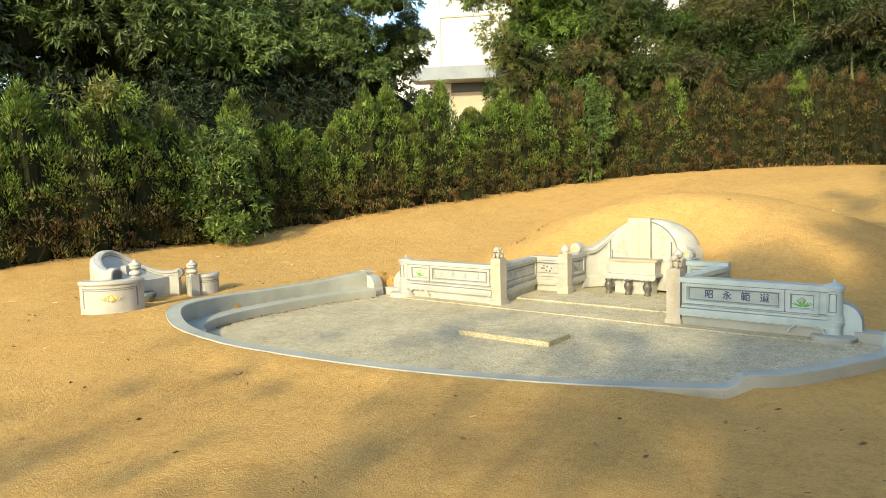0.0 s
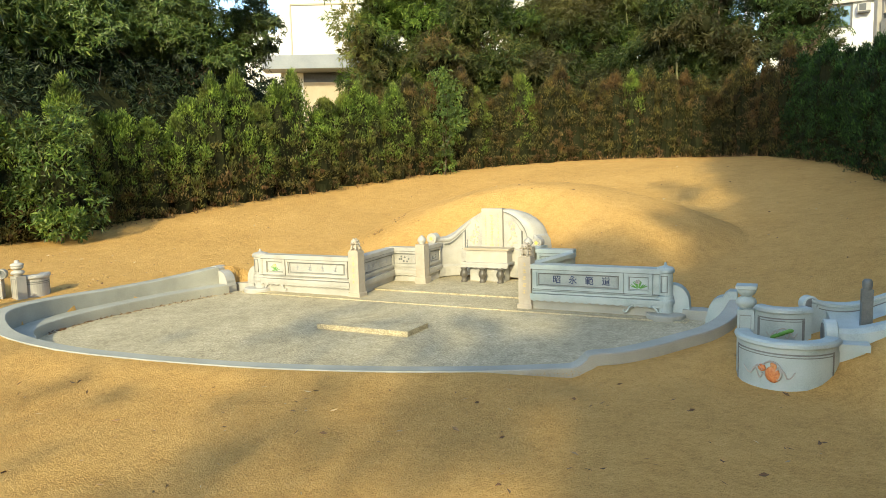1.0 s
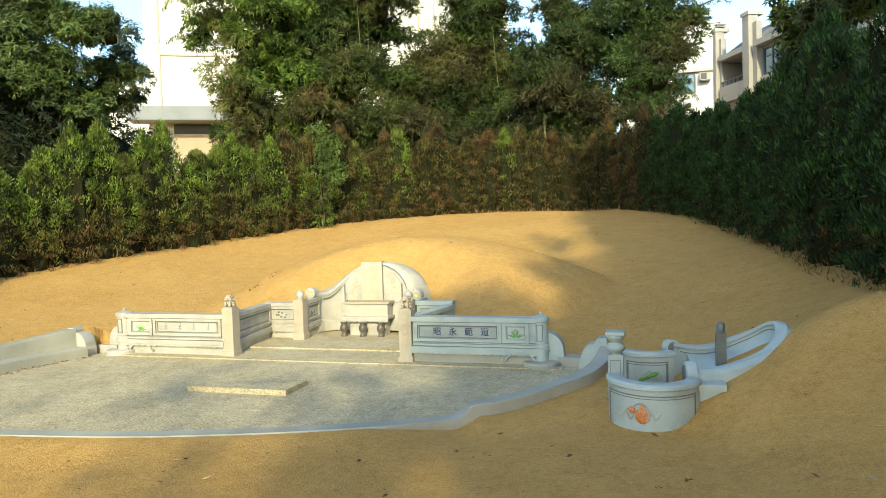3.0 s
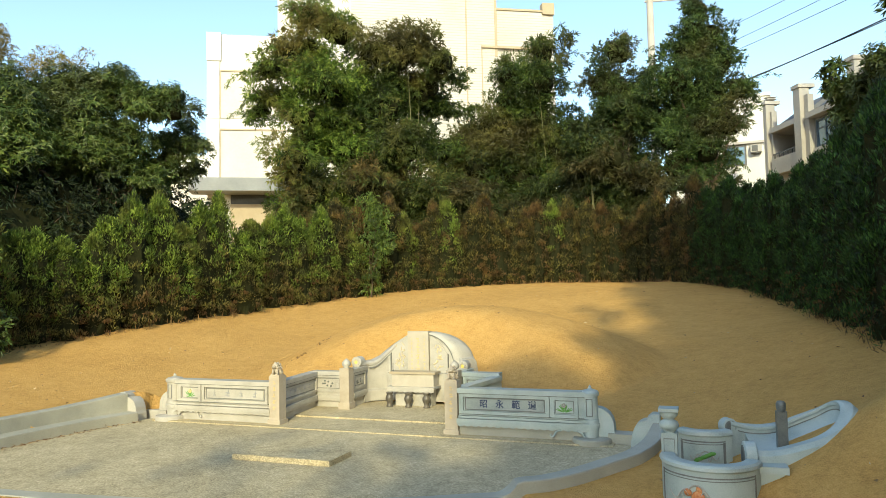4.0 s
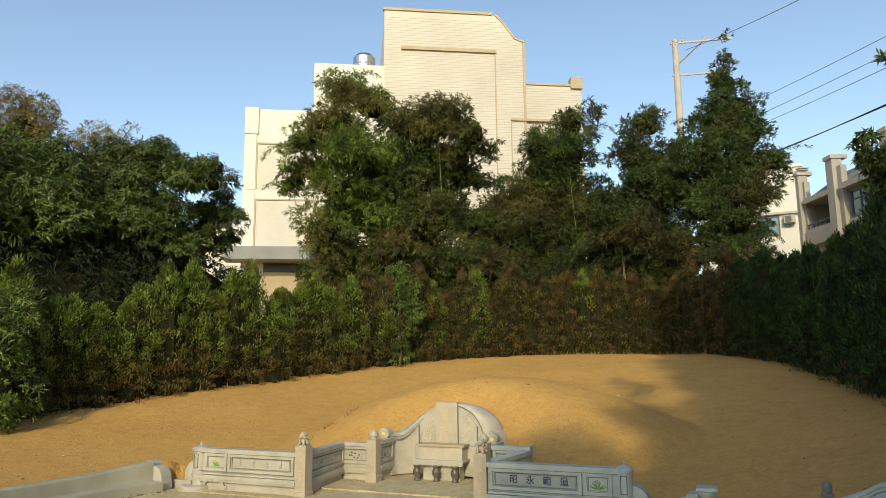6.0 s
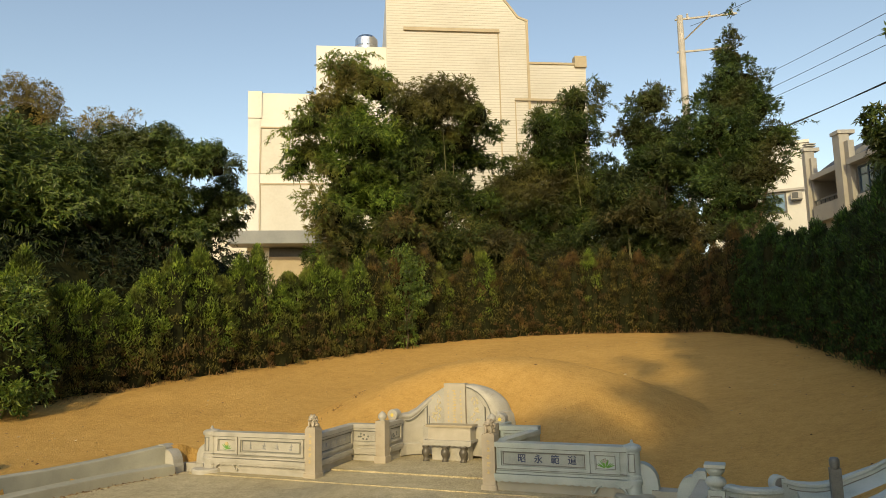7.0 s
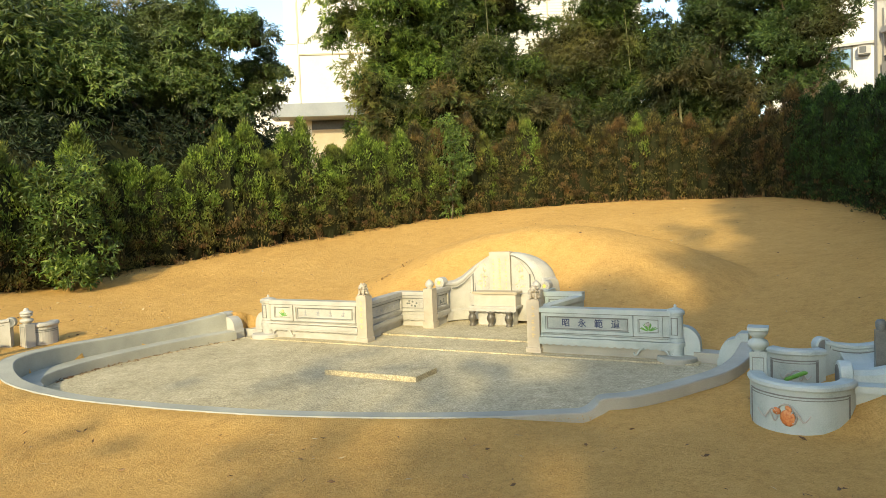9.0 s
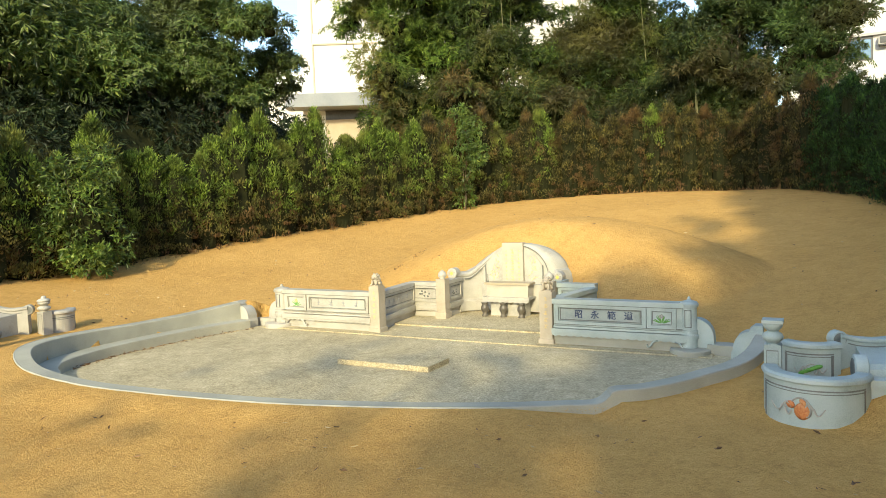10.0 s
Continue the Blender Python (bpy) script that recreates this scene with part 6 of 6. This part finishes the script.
# ---- pole and cables ----
px, py = away(3.48, 58)
pole = base("utility_pole", px, py, 0, 12, "tall concrete utility pole with steel cross arms", "utility pole")
part("shaft", tube([(0, 0, 0), (0, 0, 28.3)], [0.42, 0.24], 14), CONCRETE, pole)
part("cross_arm", box(-0.4, 4.4, -0.06, 0.06, 27.95, 28.09), CONCRETE, pole)
part("cross_arm", box(-0.4, 4.0, -0.06, 0.06, 25.15, 25.29), CONCRETE, pole)
part("brace", tube([(0.2, 0, 26.2), (2.2, 0, 27.95)], [0.06, 0.06], 6), STEEL, pole)
for k in range(3):
    part("insulator", turned([(0.08, 0), (0.12, 0.1), (0.06, 0.2), (0.1, 0.3), (0, 0.4)], 10), CONCRETE, pole, m=pose(0.6 + 1.7 * k, 0, 28.09))


def cable(a, b, sag, r=0.03):
    pts = []
    for i in range(25):
        t = i / 24
        pts.append([a[k] + (b[k] - a[k]) * t - (sag * 4 * t * (1 - t) if k == 2 else 0) for k in range(3)])
    ob = base("overhead_cable", 0, 0, 0, 0, "thin black overhead cable strung from the utility pole", "cable", "overhead cables")
    part("line", tube(pts, [r] * 25, 5), CABLE, ob)


for a, b, sag, r in (((1.48, 47.79, 16.0), (12.48, 14.89, 11.1), 0.35, 0.026), ((1.48, 47.79, 16.2), (12.48, 14.89, 11.0), 0.33, 0.02), ((2.5, 47.85, 27.3), (10.6, 24.5, 19.4), 0.2, 0.02),
                     ((2.8, 47.9, 20.6), (14.4, 20.6, 16.0), 0.2, 0.016), ((2.7, 47.9, 19.4), (14.3, 20.6, 15.2), 0.2, 0.016), ((2.7, 47.9, 18.7), (14.3, 20.6, 14.6), 0.2, 0.016)):
    cable(a, b, sag, r)

# ---- unseen building and trees, added behind to shade the right side ----
sx0, sy0 = SUN_AZ[0] * 34, SUN_AZ[1] * 34
ang = math.degrees(math.atan2(SUN_AZ[0], -SUN_AZ[1]))
shade = base("shade_building", sx0, sy0, 0, ang, "unseen stepped building added behind the lawn to shade it", "building")
# block heights are fitted to the edge of the shadow on the lawn
for a, b, h in ((2.1, 3.2, 17.4), (3.2, 3.7, 17.0), (3.7, 4.2, 17.4), (4.2, 4.7, 19.6), (4.7, 5.3, 21.2), (5.3, 6.4, 19.6), (6.4, 6.9, 24.0), (6.9, 7.4, 26.0), (7.4, 42.0, 31.0)):
    part("storey_block", box(a, b, -12, 0, 0, h), TILE_C, shade)
    part("parapet", box(a, b, -12.1, 0.06, h, h + 0.3), CONCRETE, shade)


def from_sun(n, d):
    """A place d metres towards the sun and n to the right of the line through the gate."""
    return SUN_AZ[0] * d - SUN_AZ[1] * n, SUN_AZ[1] * d + SUN_AZ[0] * n


def shade_tree(n, d, masses, trunk_h, seed, dens):
    """An unseen tree added towards the sun to cast shade; masses of leaves: (across, height, radius)."""
    x, y = from_sun(n, d)
    lobes = []
    for m, z, r in masses:
        lobes.append(((m - n) * -SUN_AZ[1], (m - n) * SUN_AZ[0], z, r, r * 0.85))
    crowned_tree("shade_tree", x, y, lobes, trunk_h, seed, BROAD, "unseen loose-crowned tree added behind the lawn to dapple it with shade", (0.42, 0.13), dens, 6, droop=0.4, group="lawn trees", shell=0.9, trunk_r=0.10)


# leaf masses of the added trees, placed to give the shadow its outline
shade_tree(3.4, 30, [(1.9, 13.0, 0.7), (1.3, 12.2, 0.7), (2.1, 16.0, 0.45), (2.6, 16.5, 0.4), (3.1, 16.4, 0.4), (3.5, 16.0, 0.35), (2.7, 15.6, 0.5), (2.2, 14.9, 0.6), (3.3, 15.2, 0.5), (4.0, 14.9, 0.5), (3.75, 17.4, 0.22), (4.1, 17.25, 0.25)], 12.0, 71, 150)
shade_tree(5.4, 30, [(4.6, 17.3, 0.4), (4.9, 18.0, 0.4), (4.7, 18.8, 0.4), (5.0, 19.4, 0.4), (5.2, 20.4, 0.4), (5.4, 21.1, 0.35), (4.9, 21.7, 0.28), (5.5, 18.7, 0.35), (5.2, 16.8, 0.4), (4.6, 16.2, 0.4), (5.9, 16.7, 0.4), (6.15, 18.4, 0.4), (6.3, 19.4, 0.4), (6.6, 20.6, 0.4), (6.7, 21.8, 0.45), (6.9, 23.2, 0.45), (7.1, 24.4, 0.5)], 15.0, 72, 150)
shade_tree(-0.2, 24.5, [(-1.2, 9.0, 0.7), (-0.5, 8.3, 0.8), (0.1, 9.2, 0.8), (0.4, 8.0, 0.8), (0.8, 9.0, 0.7), (-1.6, 8.1, 0.6), (-0.9, 7.5, 0.6), (0.2, 10.0, 0.5), (0.8, 10.4, 0.6), (0.9, 11.3, 0.6), (1.5, 8.0, 0.7), (1.6, 9.2, 0.7), (1.5, 10.4, 0.7), (1.5, 11.5, 0.6)], 8.0, 76, 9)
shade_tree(-0.4, 24, [(-1.75, 10.6, 0.55), (-1.3, 11.1, 0.5), (-0.9, 10.4, 0.55), (-0.4, 11.0, 0.5), (0.2, 10.7, 0.6), (0.9, 10.5, 0.7), (0.5, 11.2, 0.45)], 9.8, 75, 16)
shade_tree(-3.0, 22, [(-3.0, 7.9, 0.8), (-2.5, 8.6, 0.7), (-3.7, 7.2, 0.8), (-2.3, 7.4, 0.7), (-3.3, 9.1, 0.6), (-3.9, 8.3, 0.7)], 7.4, 77, 6)

# ---- short dry blades and litter on the near lawn ----
rng = np.random.default_rng(77)


def on_lawn(n, x0, x1, y0, y1):
    x, y = rng.uniform(x0, x1, n), rng.uniform(y0, y1, n)
    keep = ~inside(CUT, x, y)
    x, y = x[keep], y[keep]
    return np.c_[x, y, ground_z(x, y)]


p = on_lawn(52000, -5.5, 8.0, -7.8, -2.5)
d = rng.normal(size=(len(p), 3)) * 0.8 + [0, 0, 0.7]
d[:, 2] = np.abs(d[:, 2])
v = leaf_arrays(rng, p + [0, 0, -0.004], d, rng.uniform(0.012, 0.032, len(p)), rng.uniform(0.003, 0.007, len(p)))
STRAW = leaf_mat("dry_blade", [(0.34, 0.20, 0.07), (0.50, 0.30, 0.10), (0.64, 0.41, 0.16)], 0.9, 0.2)
blades = leaf_mesh("dry_grass_blades", v, [STRAW])
tagged(blades, "short dry straw-coloured grass blades on the lawn", "grass", kind="stuff")
p = np.r_[on_lawn(700, -9, 9, -8.2, 0), on_lawn(260, -9, 8, 0, 17)]
d = rng.normal(size=(len(p), 3)) * [1, 1, 0.18]
v = leaf_arrays(rng, p + [0, 0, 0.02], d, rng.uniform(0.03, 0.10, len(p)), rng.uniform(0.008, 0.035, len(p)))
litter = leaf_mesh("fallen_leaves", v, [FALLEN])
tagged(litter, "scattered dry brown fallen leaves on the lawn", "leaf litter", kind="stuff")
# leaves swept along the foot of the side step
q = rng.random(260)
ii = (q * (k_end - 26)).astype(int)
nr = side(YARD)[ii]
p = np.c_[YARD[ii] + nr * (0.31 + 0.09 * rng.random(260) ** 2)[:, None] + rng.normal(size=(260, 2)) * 0.02, np.full(260, 0.043)]
v = leaf_arrays(rng, p, rng.normal(size=(260, 3)) * [1, 1, 0.25], rng.uniform(0.03, 0.08, 260), rng.uniform(0.015, 0.03, 260))
heap = leaf_mesh("swept_leaves", v, [FALLEN])
tagged(heap, "brown leaves gathered along the foot of the step", "leaf litter", kind="stuff")
# dry weeds along the hedge foot and the crease of the mound
C, D, L, Wd = [], [], [], []
for path in (HEDGE_LEFT, HEDGE_BACK, HEDGE_RIGHT):
    s = np.r_[0, np.cumsum(np.linalg.norm(np.diff(path, axis=0), axis=1))]
    q = rng.uniform(0, s[-1], 600)
    x, y = np.interp(q, s, path[:, 0]), np.interp(q, s, path[:, 1])
    to = np.c_[0 - x, 3 - y]
    to /= np.linalg.norm(to, axis=1)[:, None]
    off = rng.uniform(0.40, 0.66, len(q))
    x, y = x + to[:, 0] * off, y + to[:, 1] * off
    C.append(np.c_[x, y, ground_z(x, y) - 0.02])
for cx, cy in ((-3.2, 3.4), (-3.5, 2.9), (-3.0, 4.1), (-2.9, 3.8)):
    x, y = cx + rng.normal(size=26) * 0.07, cy + rng.normal(size=26) * 0.07
    C.append(np.c_[x, y, ground_z(x, y) - 0.01])
C = np.concatenate(C)
v = leaf_arrays(rng, C, rng.normal(size=(len(C), 3)) * 0.5 + [0, 0, 1.0], np.r_[rng.uniform(0.08, 0.34, 1800) * rng.uniform(0.4, 1, 1800), rng.uniform(0.03, 0.075, 104)], rng.uniform(0.012, 0.03, len(C)))
WEED = leaf_mat("dry_weed", [(0.10, 0.06, 0.025), (0.24, 0.14, 0.055), (0.40, 0.26, 0.12)], 0.9, 0.2)
tagged(leaf_mesh("dry_weeds", v, [WEED]), "dry brown weeds and twigs at the foot of the hedge", "weeds", kind="stuff")
